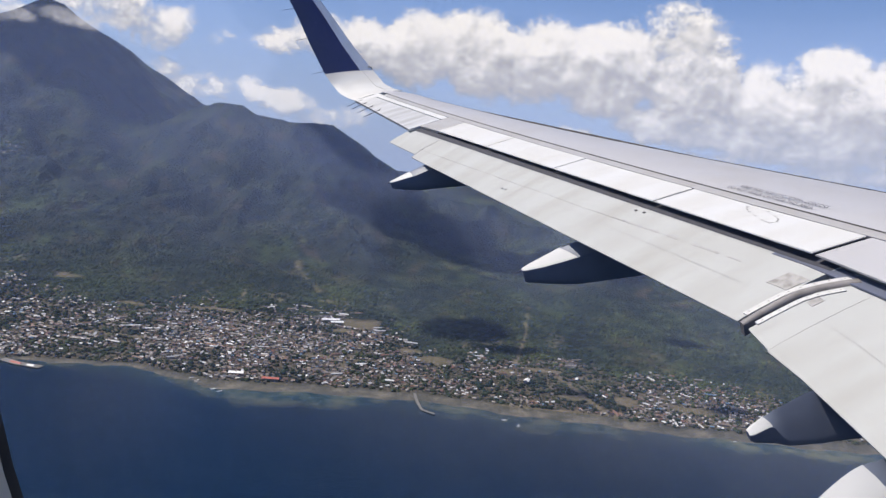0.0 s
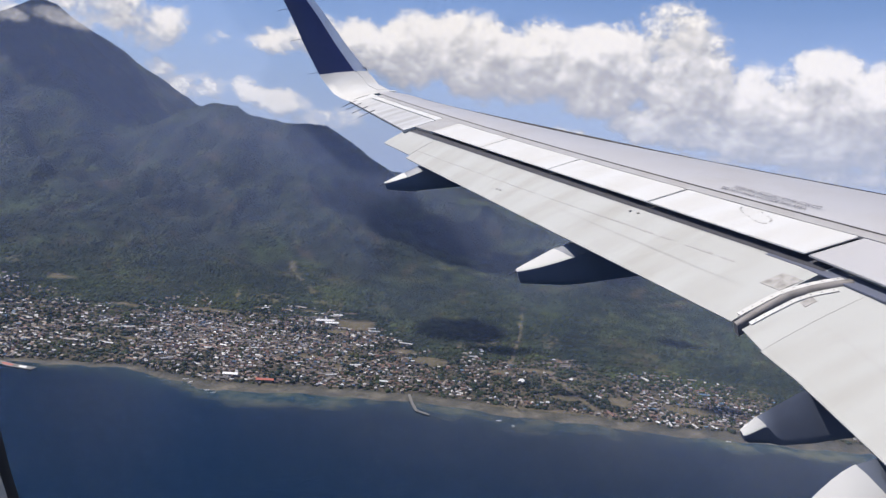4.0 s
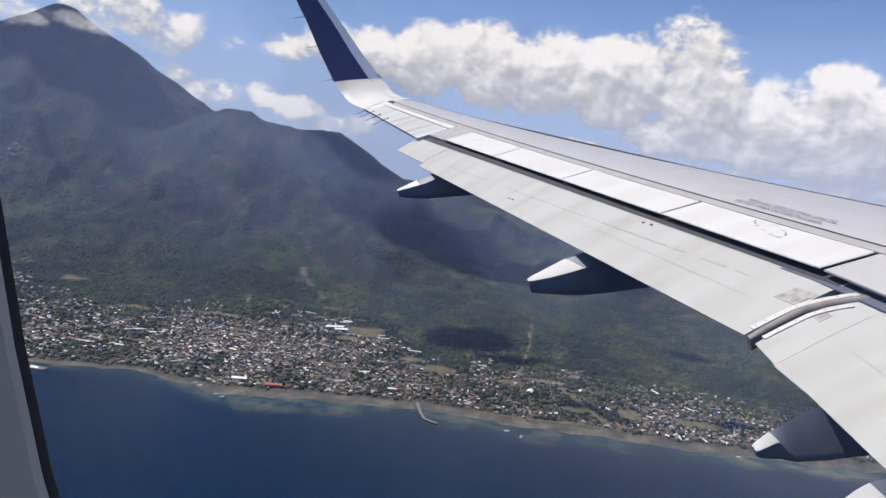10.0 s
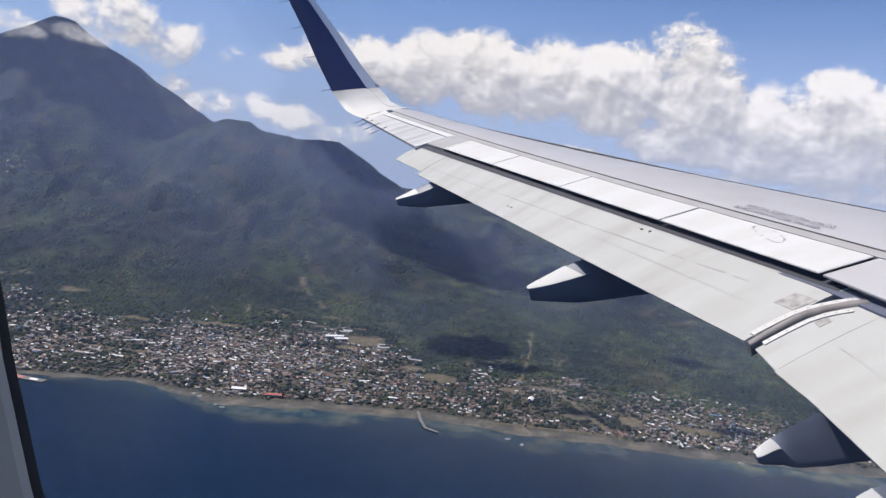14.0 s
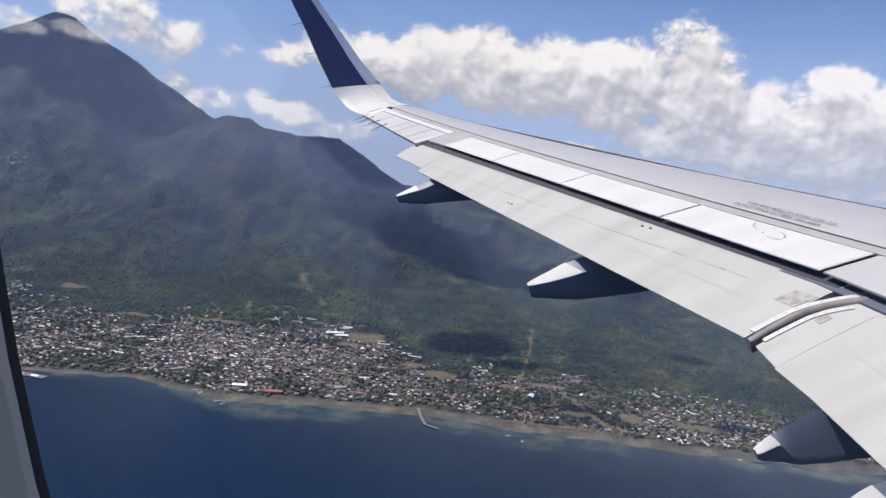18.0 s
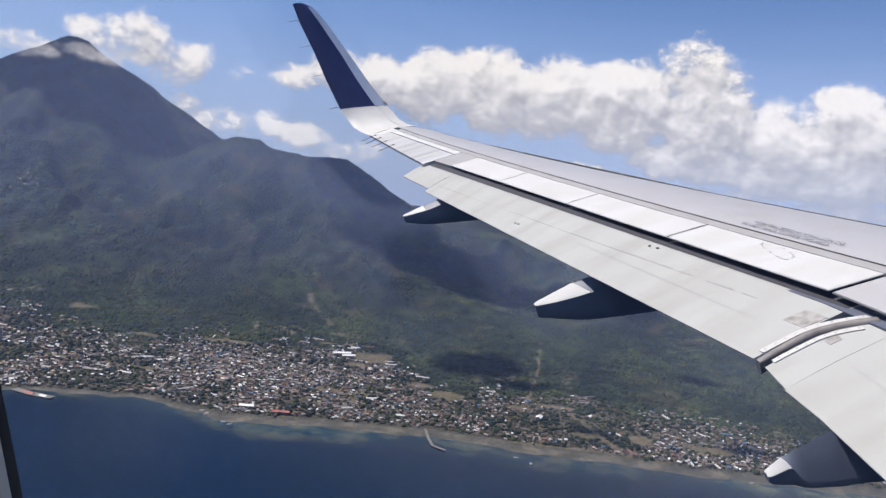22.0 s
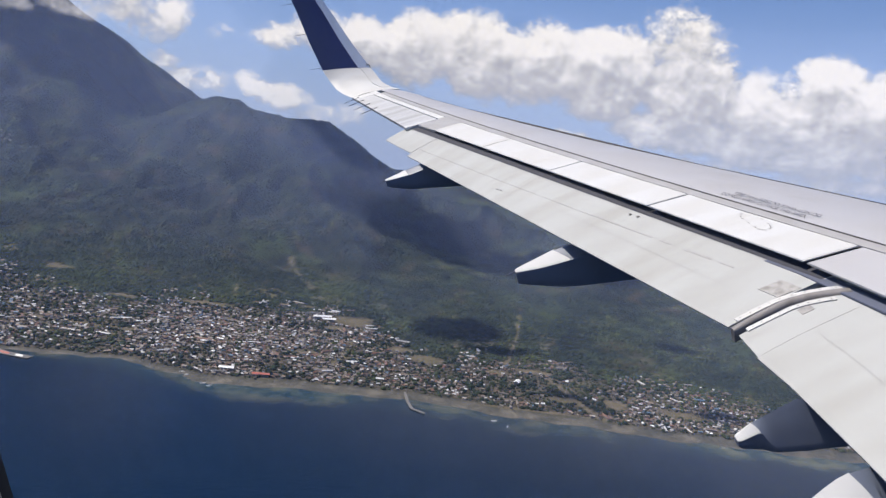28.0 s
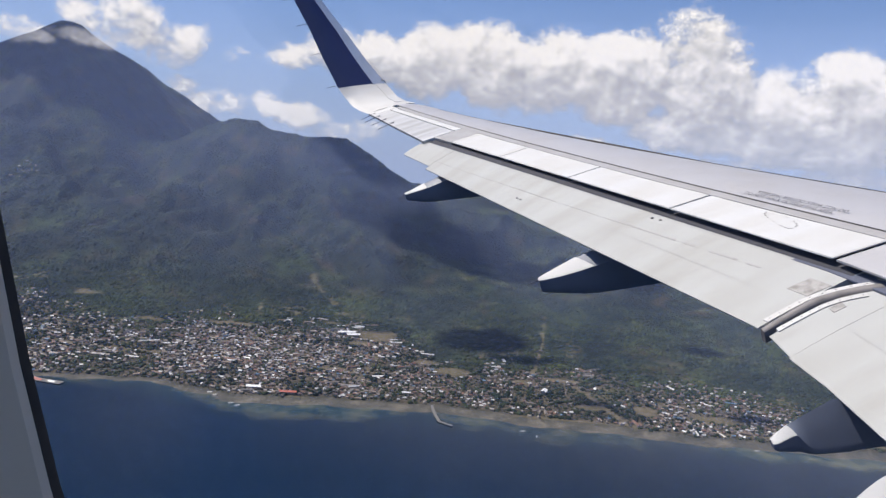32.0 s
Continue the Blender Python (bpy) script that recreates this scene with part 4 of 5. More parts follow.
for i in range(84):
    y = 6.85 + i * 0.074
    dark_run = y < 8.6
    if rnd.random() < (0.22 if dark_run else 0.12):
        continue
    w_ = (0.017 if dark_run else 0.005) * rnd.uniform(0.7, 1.2)
    q = [flap_point(flap_te, flap_z, f_len, BOW, y + s_ * (0.027 if dark_run else 0.034), line_u(y) + k * w_, 0.0025) for s_, k in ((-1, 0), (1, 0), (1, 1), (-1, 1))]
    part("rivet_mark", mesh_of("rivet_mark", q + [p - Vector((0, 0, .006)) for p in q], [(0, 1, 2, 3), (0, 4, 5, 1), (1, 5, 6, 2), (2, 6, 7, 3), (3, 7, 4, 0)], SEAMGREY), flap)
seam(6.6, 9.2, 0.30, 0.003, flap, flap_te, flap_z, f_len)
for y, u in ((10.16, 0.20), (10.08, 0.205), (8.24, 0.62), (8.14, 0.63)):
    c_ = flap_point(flap_te, flap_z, f_len, BOW, y, u, 0.006)
    part("drain_plug", mesh_of("drain_plug", *box6(c_, 0.012, 0.014, 0.004), SEAL), flap)
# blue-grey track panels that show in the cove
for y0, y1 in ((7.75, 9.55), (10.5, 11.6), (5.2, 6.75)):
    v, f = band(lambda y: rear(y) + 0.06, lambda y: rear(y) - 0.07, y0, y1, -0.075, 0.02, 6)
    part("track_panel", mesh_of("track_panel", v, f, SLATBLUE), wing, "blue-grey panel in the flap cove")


# flap track fairings
def pod(y, stations, ridge_end, shoulder_end, lean, label, far=1.0, wick=True):
    """A pod from stations (x, ridge, shoulder, belly, half width): two sloping roof facets over flat sides, shade-dark
    all over, and a sunlit-white tail on the roof.
    """
    xs_ = [s[0] for s in stations]
    cols = list(zip(*stations))

    def at(x):
        return [float(np.interp(x, xs_, cols[k])) for k in (1, 2, 3, 4)]

    def roof(x, a, lift=0.0):
        r_, sh, b_, w = at(x)
        w = w * far if a > 0 else w
        return Vector((x, y + a * w, r_ + (sh - r_) * abs(a) ** 1.25 + lean * a * w + lift))

    rings = []
    for x in sorted(set(xs_ + list(np.linspace(xs_[0], xs_[-1], 14)))):
        r_, sh, b_, w = at(x)
        side = [(1.0, 0.06), (1.03, 0.3), (1.0, 0.55), (0.9, 0.76), (0.66, 0.93), (0.34, 0.99)]
        ring = [roof(x, a) for a in (0, 0.35, 0.7, 0.94, 1.0)]
        ring += [Vector((x, y + w * far * a, sh - (sh - b_) * k + lean * a * w * far)) for a, k in side] + [Vector((x, y, b_))]
        ring += [Vector((x, y - w * a, sh - (sh - b_) * k - lean * a * w)) for a, k in side[::-1]]
        ring += [roof(x, -a) for a in (1.0, 0.94, 0.7, 0.35)]
        rings.append(ring)
    ob = part("flap_track_fairing", mesh_of("flap_track_fairing", *loft(rings), FAIRING_SHADE, True), airliner, label)
    tail = []
    for t in np.linspace(0, 1, 9):
        row = []
        for a in (-1.01, -0.94, -0.7, -0.35, 0, 0.35, 0.7, 0.94, 1.01):
            end = ridge_end + (shoulder_end - ridge_end) * abs(a)
            row.append(roof(xs_[0] - 0.004 + (end - xs_[0]) * t, a, 0.008))
        tail.append(row)
    # white upper tail stands for the sunlit end of the fairing
    part("tail_cone", mesh_of("tail_cone", *loft(tail, False), WHITE, True), ob, "upper tail coloured sunlit white")
    tip = Vector((xs_[0], y, stations[0][1] - 0.01))
    if wick:
        part("tail_wick", mesh_of("tail_wick", *rod(tip, tip + Vector((-0.11, 0, -0.02)), 0.008), DARK), ob, "thin dark static wick")
    return ob


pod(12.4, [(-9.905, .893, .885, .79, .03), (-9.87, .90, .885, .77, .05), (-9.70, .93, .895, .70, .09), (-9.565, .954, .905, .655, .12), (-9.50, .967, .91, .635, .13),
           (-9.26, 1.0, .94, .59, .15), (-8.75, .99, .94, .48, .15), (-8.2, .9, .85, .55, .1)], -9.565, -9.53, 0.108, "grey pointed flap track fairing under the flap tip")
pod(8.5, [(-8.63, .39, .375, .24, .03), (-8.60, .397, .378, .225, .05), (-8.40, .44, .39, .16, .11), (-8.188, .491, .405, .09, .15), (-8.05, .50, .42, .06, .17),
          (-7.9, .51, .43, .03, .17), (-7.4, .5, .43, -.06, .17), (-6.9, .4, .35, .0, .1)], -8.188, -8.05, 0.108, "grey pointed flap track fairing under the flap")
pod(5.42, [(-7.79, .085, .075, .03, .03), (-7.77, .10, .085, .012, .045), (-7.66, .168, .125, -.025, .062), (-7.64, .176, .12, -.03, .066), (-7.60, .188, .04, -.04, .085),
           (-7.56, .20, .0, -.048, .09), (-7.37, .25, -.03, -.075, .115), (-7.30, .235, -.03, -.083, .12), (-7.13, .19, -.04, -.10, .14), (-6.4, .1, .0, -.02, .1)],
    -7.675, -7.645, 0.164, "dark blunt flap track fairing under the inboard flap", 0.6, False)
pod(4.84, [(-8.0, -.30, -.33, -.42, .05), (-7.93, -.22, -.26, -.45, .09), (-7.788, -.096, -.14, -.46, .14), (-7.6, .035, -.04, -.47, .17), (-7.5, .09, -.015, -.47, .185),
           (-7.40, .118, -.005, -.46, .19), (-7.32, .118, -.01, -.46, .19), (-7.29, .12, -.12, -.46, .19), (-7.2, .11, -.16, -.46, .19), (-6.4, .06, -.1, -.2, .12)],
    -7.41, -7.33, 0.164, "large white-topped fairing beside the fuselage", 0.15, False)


# stencilled warning
def stencil(text, start, along, height, length, flip):
    cu = bpy.data.curves.new("stencil", "FONT")
    cu.body, cu.size, cu.extrude = text, height * 1.4, 0.0003
    cu.align_x = "LEFT"
    cu.materials.append(LETTER)
    ob = part("warning_stencil", cu, wing, "black stencilled walk warning")
    x_ax = Vector(along).normalized()
    up = Vector((-0.12, -0.1, 1)).normalized()
    y_ax = up.cross(x_ax).normalized()
    z_ax = x_ax.cross(y_ax)
    if flip:
        start = Vector(start) + x_ax * length + y_ax * height
        x_ax, y_ax = -x_ax, -y_ax
    wide = len(text) * height * 0.86
    m = Matrix((x_ax * (length / wide), y_ax, z_ax)).transposed().to_4x4()
    m.translation = start
    ob.matrix_local = m
    return ob


def up_there(x, y):
    return Vector((x, y, top(x, y) + 0.009))


s0, s1 = up_there(-6.565, 7.96), up_there(-6.22, 6.97)
stencil("DO NOT WALK OUTSIDE THIS AREA", s0, s1 - s0, 0.044, 1.0, False)
s2, s3 = up_there(-6.485, 7.98), up_there(-6.14, 6.99)
stencil("DO NOT WALK OUTSIDE THIS AREA", s2, s3 - s2, 0.044, 1.0, True)

# dotted outline of an access panel on the inner spoiler, and a white letter in the cove
for k in range(18):
    a_ = 6.28319 * k / 18
    c_ = Vector((-6.60 + 0.06 * math.copysign(abs(math.cos(a_)) ** 0.6, math.cos(a_)), 7.26 + 0.20 * math.copysign(abs(math.sin(a_)) ** 0.6, math.sin(a_)), 0))
    c_.z = top(c_.x, c_.y) + 0.008
    part("fastener", mesh_of("fastener", *box6(c_, 0.006, 0.010, 0.0015), SEAMGREY), wing)
cu = bpy.data.curves.new("cove_letter", "FONT")
cu.body, cu.size, cu.extrude = "A", 0.09, 0.0005
cu.materials.append(WHITE)
mark = part("cove_letter", cu, flap, "white stencilled letter in the cove")
mark.matrix_local = Matrix.Translation(flap_point(flap_te, flap_z, f_len, BOW, 7.62, 0.84, 0.012)) @ Euler((0, radians(-8), radians(-68))).to_matrix().to_4x4()

# ---- the cabin window and the body round it ----
CABIN = pose(0, 0, EYE, 84.3, -6.5, 0)


def oval(k, cx, cy, hw, hh, z, n_=48, e=4.0):
    out = []
    for i in range(n_):
        a = 6.28319 * i / n_
        c, s = math.cos(a), math.sin(a)
        px, py = (hw + k) * math.copysign(abs(c) ** (2 / e), c), (hh + k) * math.copysign(abs(s) ** (2 / e), s)
        out.append((cx + px * 0.988 - py * 0.156, cy + px * 0.156 + py * 0.988, z))
    return out


def tube(rings):
    return loft(rings, True, False)


window = tagged(new("cabin_window"), "oval cabin window with grey lining and dark rubber edge", "window", kind="structure")
window.matrix_world = CABIN
W0 = (0.02, 0.087, 0.1676, 0.26)
part("lining_panel", mesh_of("lining_panel", *tube([oval(0.0008, *W0, -0.2024), oval(0.002, *W0, -0.2), oval(0.012, *W0, -0.196), oval(0.05, *W0, -0.19), oval(0.45, *W0, -0.17, e=5)]), LINING, True), window, "light grey cabin lining")
part("rubber_edge", mesh_of("rubber_edge", *tube([oval(0.004, *W0, -0.2023), oval(0.0008, *W0, -0.2027), oval(0.0003, *W0, -0.204), oval(0.0, *W0, -0.206), oval(0.008, *W0, -0.214)]), RUBBER, True), window, "black rubber window edge")
part("window_reveal", mesh_of("window_reveal", *tube([oval(0.006, *W0, -0.213), oval(0.022, *W0, -0.23), oval(0.036, *W0, -0.245)]), RUBBER, True), window)
pv = oval(0.036, *W0, -0.246)
part("pane", mesh_of("pane", pv, [tuple(range(len(pv)))], PANE), window, "clear acrylic pane with faint streaks")

body = part("fuselage", mesh_of("fuselage", [(0, 0, 0)], [], SKINWHITE), airliner, "white round fuselage")
axis_w = (WING.to_3x3() @ Vector((1, 0, 0)))
axis_w = Vector((axis_w.x, axis_w.y, 0)).normalized()
axis_w = (axis_w + Vector((0, 0, math.tan(radians(5))))).normalized()
side_w = Vector((0, 0, 1)).cross(axis_w).normalized()
up_w = axis_w.cross(side_w)
centre = Vector((0, 0, EYE - 0.25)) - side_w * 1.73
inv = WING.inverted()
verts, faces = [], []
NS, NA, R0 = 90, 40, 1.985
for i in range(NS + 1):
    for j in range(NA):
        a = 6.28319 * j / NA
        p = centre + axis_w * ((i - 40) * 0.265) + side_w * (R0 * math.cos(a)) + up_w * (R0 * math.sin(a))
        verts.append(inv @ p)
for i in range(NS):
    for j in range(NA):
        q = (i * NA + j, i * NA + (j + 1) % NA, (i + 1) * NA + (j + 1) % NA, (i + 1) * NA + j)
        mid = WING @ (sum((verts[k] for k in q), Vector()) / 4) - Vector((0, 0, EYE))
        near = mid.y > 0 and math.hypot(mid.x, mid.z) < 0.42
        # unseen far side cut open so that daylight brightens the cabin lining
        far_opening = abs(j - NA // 2) < 5 and i % 12 != 0 and 16 < i < 64
        if not near and not far_opening:
            faces.append(q)
body.data = mesh_of("fuselage", verts, faces, SKINWHITE, True)

# ---- town: houses ----
rs = np.random.RandomState(7)


def house_meshes():
    """Unit house, 1 long, 1 wide, 1 high to the eaves: walls, and a gabled roof with eaves."""
    w = [(-.5, -.5, -.6), (.5, -.5, -.6), (.5, .5, -.6), (-.5, .5, -.6), (-.5, -.5, 1), (.5, -.5, 1), (.5, .5, 1), (-.5, .5, 1), (-.5, 0, 1.5), (.5, 0, 1.5)]
    wf = [(0, 1, 5, 4), (2, 3, 7, 6), (1, 2, 6, 9, 5), (3, 0, 4, 8, 7)]
    r = [(-.6, -.62, .92), (.6, -.62, .92), (.6, 0, 1.55), (-.6, 0, 1.55), (.6, .62, .92), (-.6, .62, .92)]
    r += [(x, y, z - 0.06) for x, y, z in r]
    rf = [(0, 1, 2, 3), (3, 2, 4, 5), (6, 9, 8, 7), (9, 11, 10, 8), (0, 6, 7, 1), (4, 10, 11, 5), (1, 7, 8, 2), (2, 8, 10, 4), (5, 11, 9, 3), (3, 9, 6, 0)]
    return w, wf, r, rf


HW, HWF, HR, HRF = house_meshes()


def town_sites():
    """Plots along the coast, denser near the shore, with gaps for trees, fields and lanes."""
    out = []
    for x in np.arange(-1500, 1500, 9.0):
        s, t = float(shore(x)), float(town_top(x))
        for y in np.arange(s + 10, t + 60, 11.5):
            px, py = x + rs.uniform(-4, 4), y + rs.uniform(-5, 5)
            out.append((px, py))
    out = np.array(out)
    px, py = out[:, 0], out[:, 1]
    rel = (py - shore(px)) / (town_top(px) - shore(px))
    dens = 0.82 - 0.50 * np.clip(rel - 0.45, 0, 1) ** 0.9 * 1.3
    dens = dens - 0.9 * np.clip((fbm(px, py, 75, 4, 91) - 0.50) * 5, 0, 1)
    dens = np.where(px > 0, dens - 0.10, dens)
    dens = np.where(px < -150, dens + 0.12, dens)
    dens = np.where((px < -650) & (rel > 0.4), dens - 0.25, dens)
    for cx, cy, rx_, ry_ in CLEARINGS:
        dens = np.where(((px - cx) / rx_) ** 2 + ((py - cy) / ry_) ** 2 < 1.1, -1, dens)
    keep = rs.uniform(0, 1, len(out)) < dens
    keep &= (rel > 0.0) & (py - shore(px) > 12)
    hamlet = np.stack([-1680 + rs.normal(0, 34, 34), 2690 + rs.normal(0, 38, 34)], -1)
    return np.concatenate([out[keep], hamlet]), out[~keep]


SITES, GAPS = town_sites()
order = np.argsort(SITES[:, 1] - shore(SITES[:, 0]) + np.where((SITES[:, 0] > -450) & (SITES[:, 0] < 650), 0, 900))
SITES = SITES[order]
wall_unit, roof_unit = mesh_of("walls", HW, HWF, WALL1), mesh_of("roof", HR, HRF, ROOF1)
HZ = land_height(SITES[:, 0], SITES[:, 1])
STREET = 0.12
many_w, many_r, nw_, nr_ = [], [], 0, 0
LABELS = ["small town house with a sheet-metal gable roof", "long low house with a metal roof near the shore"]
for k, ((hx, hy), hz) in enumerate(zip(SITES, HZ)):
    long = rs.uniform(4.4, 8.0) if rs.uniform() < 0.95 else rs.uniform(15, 30)
    wide_, high = rs.uniform(3.6, 5.6), rs.uniform(2.4, 3.6)
    turn = STREET + (1.5708 if rs.uniform() < 0.4 else 0) + rs.normal(0, 0.3)
    m = Matrix.LocRotScale((hx, hy, hz + 0.1), Euler((0, 0, turn)), (long, wide_, high))
    if k < 290:
        h = new("house", wall_unit)
        h.matrix_world = m
        tagged(h, LABELS[1] if long > 15 else LABELS[0], "house", "houses of the shore town")
        part("roof", roof_unit, h)
    else:
        a = np.array(m)
        many_w.append((np.array(HW) @ a[:3, :3].T + a[:3, 3]))
        many_r.append((np.array(HR) @ a[:3, :3].T + a[:3, 3]))
tri = lambda fs: [t for f in fs for t in [(f[0], f[i], f[i + 1]) for i in range(1, len(f) - 1)]]


def join(vs, fs, name, material):
    n_ = len(vs[0])
    f = np.array(tri(fs))
    allf = (f[None] + (np.arange(len(vs)) * n_)[:, None, None]).reshape(-1, 3)
    return fast_mesh(name, np.concatenate(vs), allf, material)


town = tagged(new("distant_houses", join(many_w, HWF, "distant_houses", WALLN)), "dense town houses with pale rendered walls", "houses", kind="stuff")
part("roofs", join(many_r, HRF, "roofs", ROOFN), town, "white, grey and rust sheet-metal roofs")

# ---- trees ----


def dome():
    """A low crown: a rim, a shoulder ring and a top."""
    v, f = [], []
    for r, z in ((1.0, -0.45), (0.8, 0.45)):
        v += [(r * math.cos(1.25664 * i), r * math.sin(1.25664 * i), z) for i in range(5)]
    v.append((0, 0, 0.95))
    for i in range(5):
        j = (i + 1) % 5
        f += [(i, j, 5 + j), (i, 5 + j, 5 + i), (5 + i, 5 + j, 10)]
    return np.array(v), np.array(f)


def canopy(points, radius, name, seed, flat=0.8, material=None, shape=None):
    sv, sf = shape or dome()
    r = np.random.RandomState(seed)
    n_ = len(points)
    size = radius * (0.5 + 1.3 * r.uniform(0, 1, n_) ** 2.2)
    jit = 1 + r.uniform(-0.28, 0.28, (n_, len(sv)))
    v = sv[None] * jit[..., None] * size[:, None, None] * np.array([1, 1, flat])
    tall = r.uniform(0.0, 0.45, n_) * size * flat
    v = v + points[:, None, :]
    v[..., 2] += tall[:, None]
    f = (sf[None] + (np.arange(n_) * len(sv))[:, None, None]).reshape(-1, 3)
    return fast_mesh(name, v.reshape(-1, 3), f, material or LEAFN, True)


def scatter(n_, x0, x1, y0, y1, seed, keep):
    r = np.random.RandomState(seed)
    x, y = r.uniform(x0, x1, n_), r.uniform(y0, y1, n_)
    k = keep(x, y) > r.uniform(0, 1, n_)
    x, y = x[k], y[k]
    return np.stack([x, y, land_height(x, y)], -1)


def bare(x, y):
    b = np.zeros(len(x))
    for cx, cy, rx_, ry_ in CLEARINGS:
        b = np.maximum(b, (((x - cx) / rx_) ** 2 + ((y - cy) / ry_) ** 2 < 1.2) * 1.0)
    for (x0, y0), (x1, y1), w in LANES:
        t = np.clip(((x - x0) * (x1 - x0) + (y - y0) * (y1 - y0)) / ((x1 - x0) ** 2 + (y1 - y0) ** 2), 0, 1)
        b = np.maximum(b, (np.hypot(x - x0 - t * (x1 - x0), y - y0 - t * (y1 - y0)) < w + 2) * 1.0)
    return b


def inside(x, y):
    return ((y > shore(x) + 6) & (y < town_top(x))).astype(float)


def above(x, y):
    wide_view = np.abs(x) < 0.72 * y + 60
    return ((y > town_top(x) - 20) & wide_view) * (1 - bare(x, y)) * np.clip(0.35 + 2.5 * (fbm(x, y, 90, 4, 66) - 0.3), 0.15, 1) * np.clip((2380 - y) / 140 + 3 * (fbm(x, y, 160, 3, 68) - 0.5), 0, 1)


gap = GAPS[rs.uniform(0, 1, len(GAPS)) < 0.85]
gap = gap[(gap[:, 1] > shore(gap[:, 0]) + 8) & (bare(gap[:, 0], gap[:, 1]) < 0.5)]
gapz = np.concatenate([gap, land_height(gap[:, 0], gap[:, 1])[:, None]], 1)
tagged(new("town_trees", canopy(gapz, 3.6, "town_trees", 31, shape=unit_sphere(2))), "dark green trees between the town houses", "trees", kind="stuff")
tagged(new("garden_trees", canopy(scatter(12500, -1300, 1300, 1340, 2000, 32, lambda x, y: inside(x, y) * (1 - bare(x, y))), 3.2, "garden_trees", 33, shape=unit_sphere(1))), "small garden trees and palms among houses", "trees", kind="stuff")
tagged(new("near_forest", canopy(scatter(105000, -1700, 1500, 1450, 2560, 34, above), 4.0, "near_forest", 35, 0.5)), "dense tropical forest above the town", "forest", kind="stuff")


def slope(x, y):
    return (np.abs(x + 100) < 0.66 * y) * np.clip((y - 2280) / 140 + 3 * (fbm(x, y, 160, 3, 68) - 0.5), 0, 1) * np.clip(0.25 + 3.0 * (fbm(x, y, 120, 4, 71) - 0.36), 0.05, 1)


tagged(new("slope_forest", canopy(scatter(110000, -2000, 1300, 2200, 3420, 36, slope), 5.2, "slope_forest", 37, 0.4)), "hazy dark forest on the mountain slopes", "forest", kind="stuff")

# ---- along the shore ----


def box(cx, cy, cz, lx, ly, lz, turn=0.0):
    c, s = math.cos(turn), math.sin(turn)
    v = []
    for z in (-.5, .5):
        for x, y in ((-.5, -.5), (.5, -.5), (.5, .5), (-.5, .5)):
            k = 0.96 if z > 0 else 1.0
            X, Y = x * lx * k, y * ly * k
            v.append((cx + c * X - s * Y, cy + s * X + c * Y, cz + z * lz))
    return v, [(3, 2, 1, 0), (4, 5, 6, 7), (0, 1, 5, 4), (1, 2, 6, 5), (2, 3, 7, 6), (3, 0, 4, 7)]


def jetty(points, width, name, label):
    """A concrete pier: deck pieces end to end, on piles."""
    root = tagged(new(name), label, "pier")
    root.location = (*points[0], 0)
    for k, ((x0, y0), (x1, y1)) in enumerate(zip(points, points[1:])):
        L, a = math.hypot(x1 - x0, y1 - y0), math.atan2(y1 - y0, x1 - x0)
        ox, oy = points[0]
        part("deck", mesh_of("deck", *box((x0 + x1) / 2 - ox, (y0 + y1) / 2 - oy, 2.0 + 0.02 * k, L + width * 0.4, width, 0.8, a), CONCRETE), root)
        for t in np.arange(0.1, 1, 0.2):
            for s in (-0.38, 0.38):
                px, py = x0 + (x1 - x0) * t - math.sin(a) * s * width - ox, y0 + (y1 - y0) * t + math.cos(a) * s * width - oy
                part("pile", mesh_of("pile", *rod((px, py, 1.7), (px, py, -5), 0.45, 8), CONCRETE), root)
    return root


jetty([(0, 1385), (7, 1335), (17, 1294), (42, 1277)], 6.0, "jetty", "grey concrete jetty bent towards its seaward end")
RED = paint("red_roof_paint", (0.38, 0.10, 0.07), 0.6, 0.15, 0.3)
PALE = paint("pale_sheet_metal", (0.75, 0.75, 0.74), 0.5, 0.1, 0.3)
quay = jetty([(-835, 1348), (-795, 1333), (-748, 1324)], 16.0, "harbour_quay", "concrete harbour quay with pale and red roofs")


def hall(x, y, lx, ly, h, turn, roof_mat, label):
    ob = new("harbour_hall", mesh_of("harbour_hall", HW, HWF, CONCRETE))
    ob.matrix_world = Matrix.LocRotScale((x, y, float(land_height(np.array([x]), np.array([y]))[0]) + 2.2), Euler((0, 0, turn)), (lx, ly, h))
    tagged(ob, label, "building")
    part("roof", mesh_of("roof", HR, HRF, roof_mat), ob)
    return ob


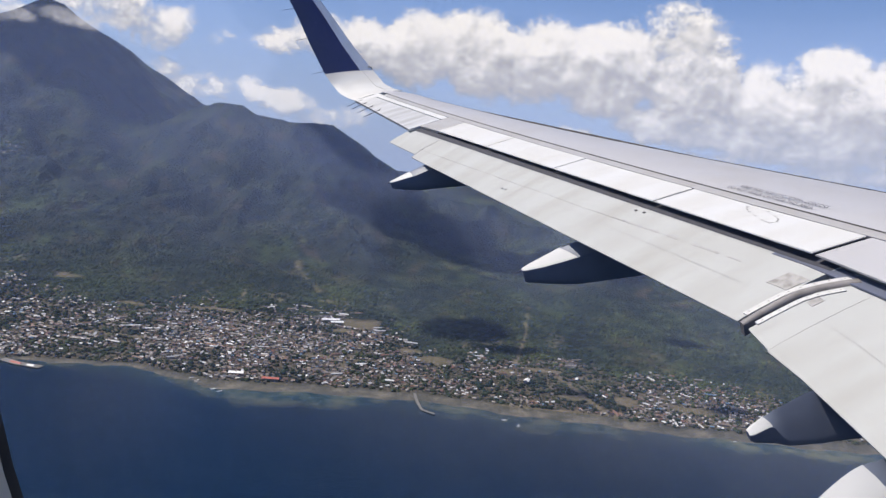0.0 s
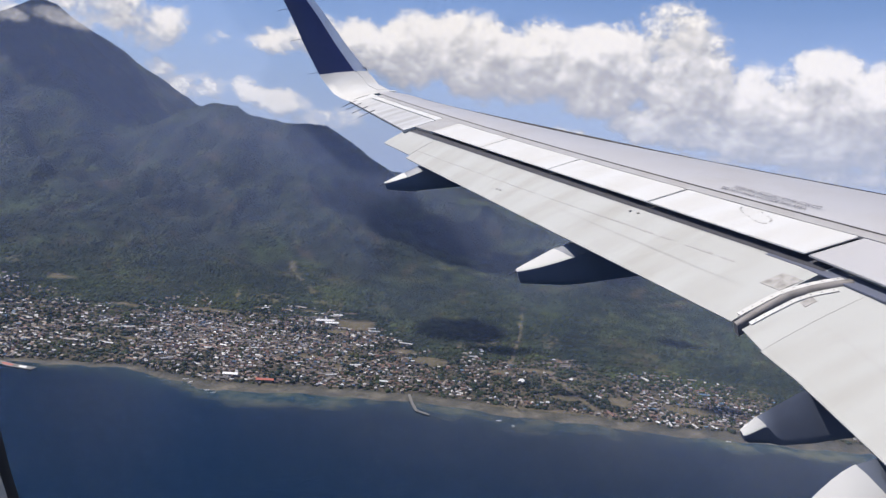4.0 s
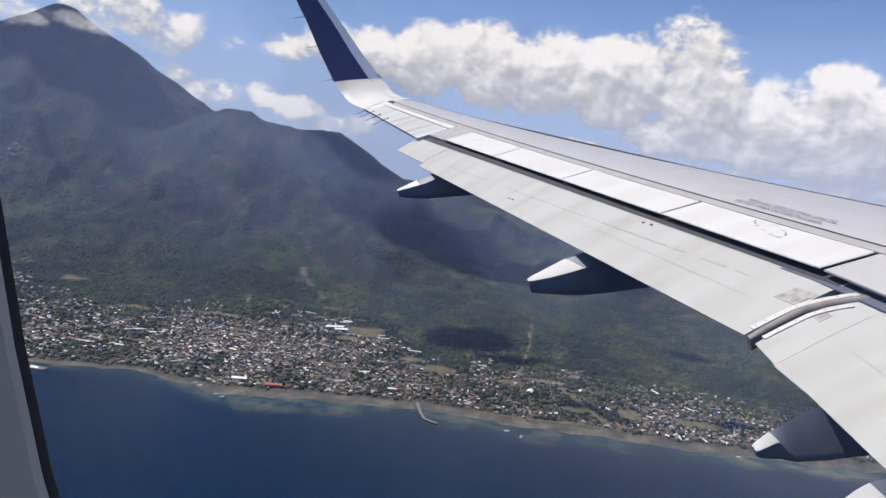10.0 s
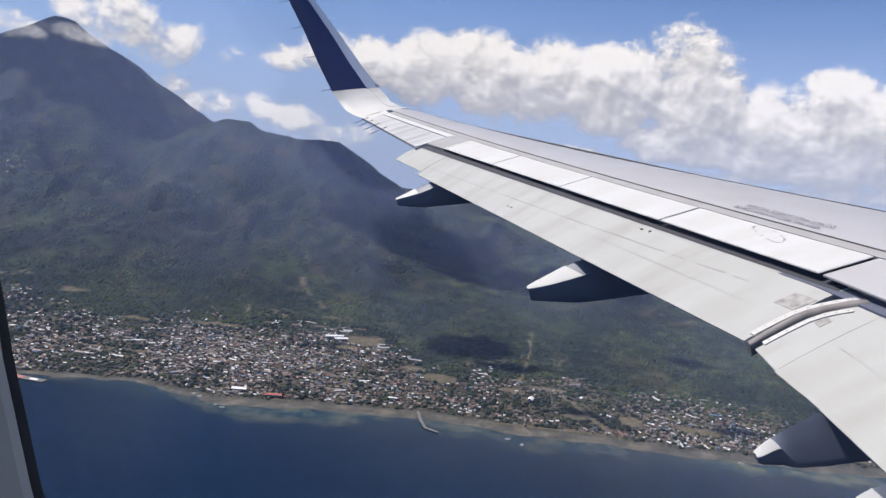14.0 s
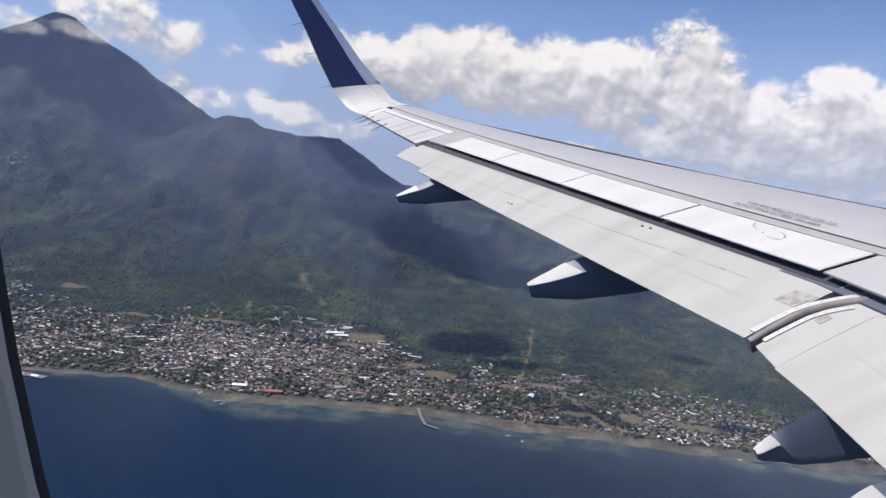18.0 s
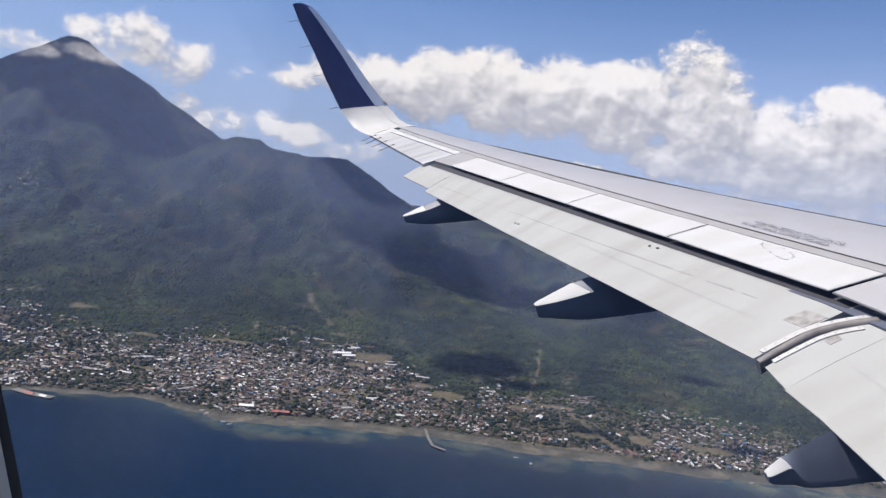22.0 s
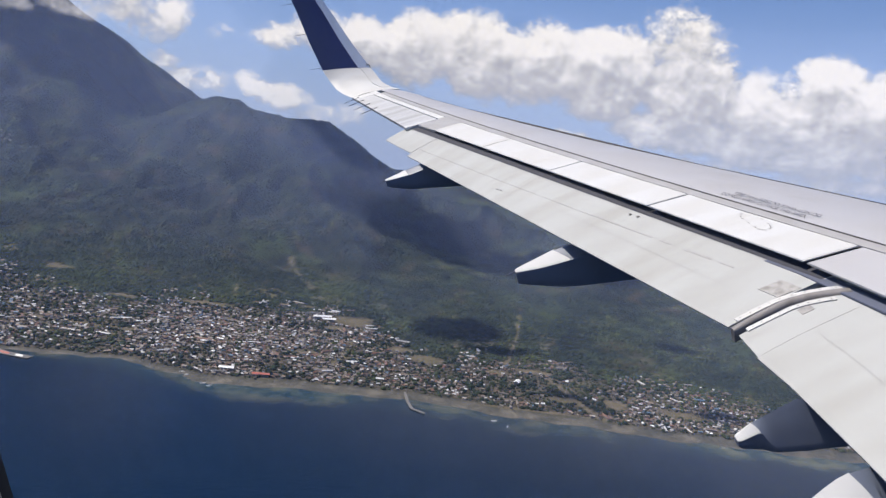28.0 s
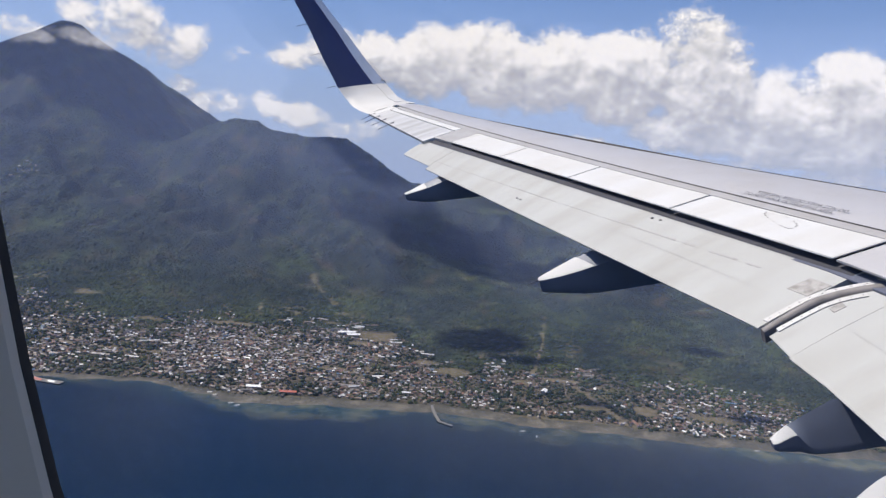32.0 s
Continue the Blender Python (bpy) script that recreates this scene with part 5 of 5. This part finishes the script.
hall(-800, 1335, 24, 9, 4, -0.36, RED, "long harbour hall with a red roof on the quay")
hall(-766, 1327, 14, 8, 4, -0.2, PALE, "small white-roofed harbour building")
hall(-375, 1385, 26, 11, 4, 0.1, PALE, "white-roofed hall beside the beach")
hall(-300, 1372, 30, 9, 4, 0.1, RED, "rust-red roofed hall beside the beach")
hall(-245, 1800, 40, 10, 5, 0.3, PALE, "white-roofed school at the forest edge")
hall(-225, 1785, 30, 10, 5, 0.3, PALE, "white-roofed school at the forest edge")
hall(250, 1500, 18, 10, 5, 1.2, PALE, "white-roofed chapel among houses")


def boat(x, y, turn):
    """A small outrigger boat: a pointed hull and two floats on poles."""
    rings = []
    for t in np.linspace(-1, 1, 9):
        w, z = 0.75 * (1 - abs(t) ** 2.4) + 0.03, 0.5 * abs(t) ** 3
        rings.append([(t * 6, -w, 0.9 + z), (t * 6, -w * 0.7, 0.1 + z * 0.6), (t * 6, 0, -0.25 + z * 0.5), (t * 6, w * 0.7, 0.1 + z * 0.6), (t * 6, w, 0.9 + z)])
    ob = new("outrigger_boat", mesh_of("outrigger_boat", *loft(rings), PALE))
    ob.matrix_world = pose(x, y, 0.1, 0, 0, turn)
    tagged(ob, "small white outrigger boat on the water", "boat", "outrigger boats off the beach")
    for s in (-1, 1):
        part("float", mesh_of("float", *rod((-4, s * 3, 0.1), (4, s * 3, 0.1), 0.18), PALE), ob)
        part("outrigger_pole", mesh_of("outrigger_pole", *rod((s * 2, -3, 0.7), (s * 2, 3, 0.7), 0.08), BARK), ob)
    return ob


for bx, by, bt in ((-455, 1352, 20), (-440, 1338, 60), (-380, 1290, 35), (-395, 1300, 30), (-520, 1372, 10), (180, 1285, 15), (205, 1262, 80), (640, 1290, 5)):
    boat(bx, by, bt)

hall(-965, 1400, 70, 26, 6, 0.12, RED, "large market hall with an orange-red roof by the waterfront")
for k in range(4):
    hall(-1090 + k * 24, 1385 - k * 4, 20, 14, 5, 0.1, PALE, "white-roofed warehouse on the waterfront")
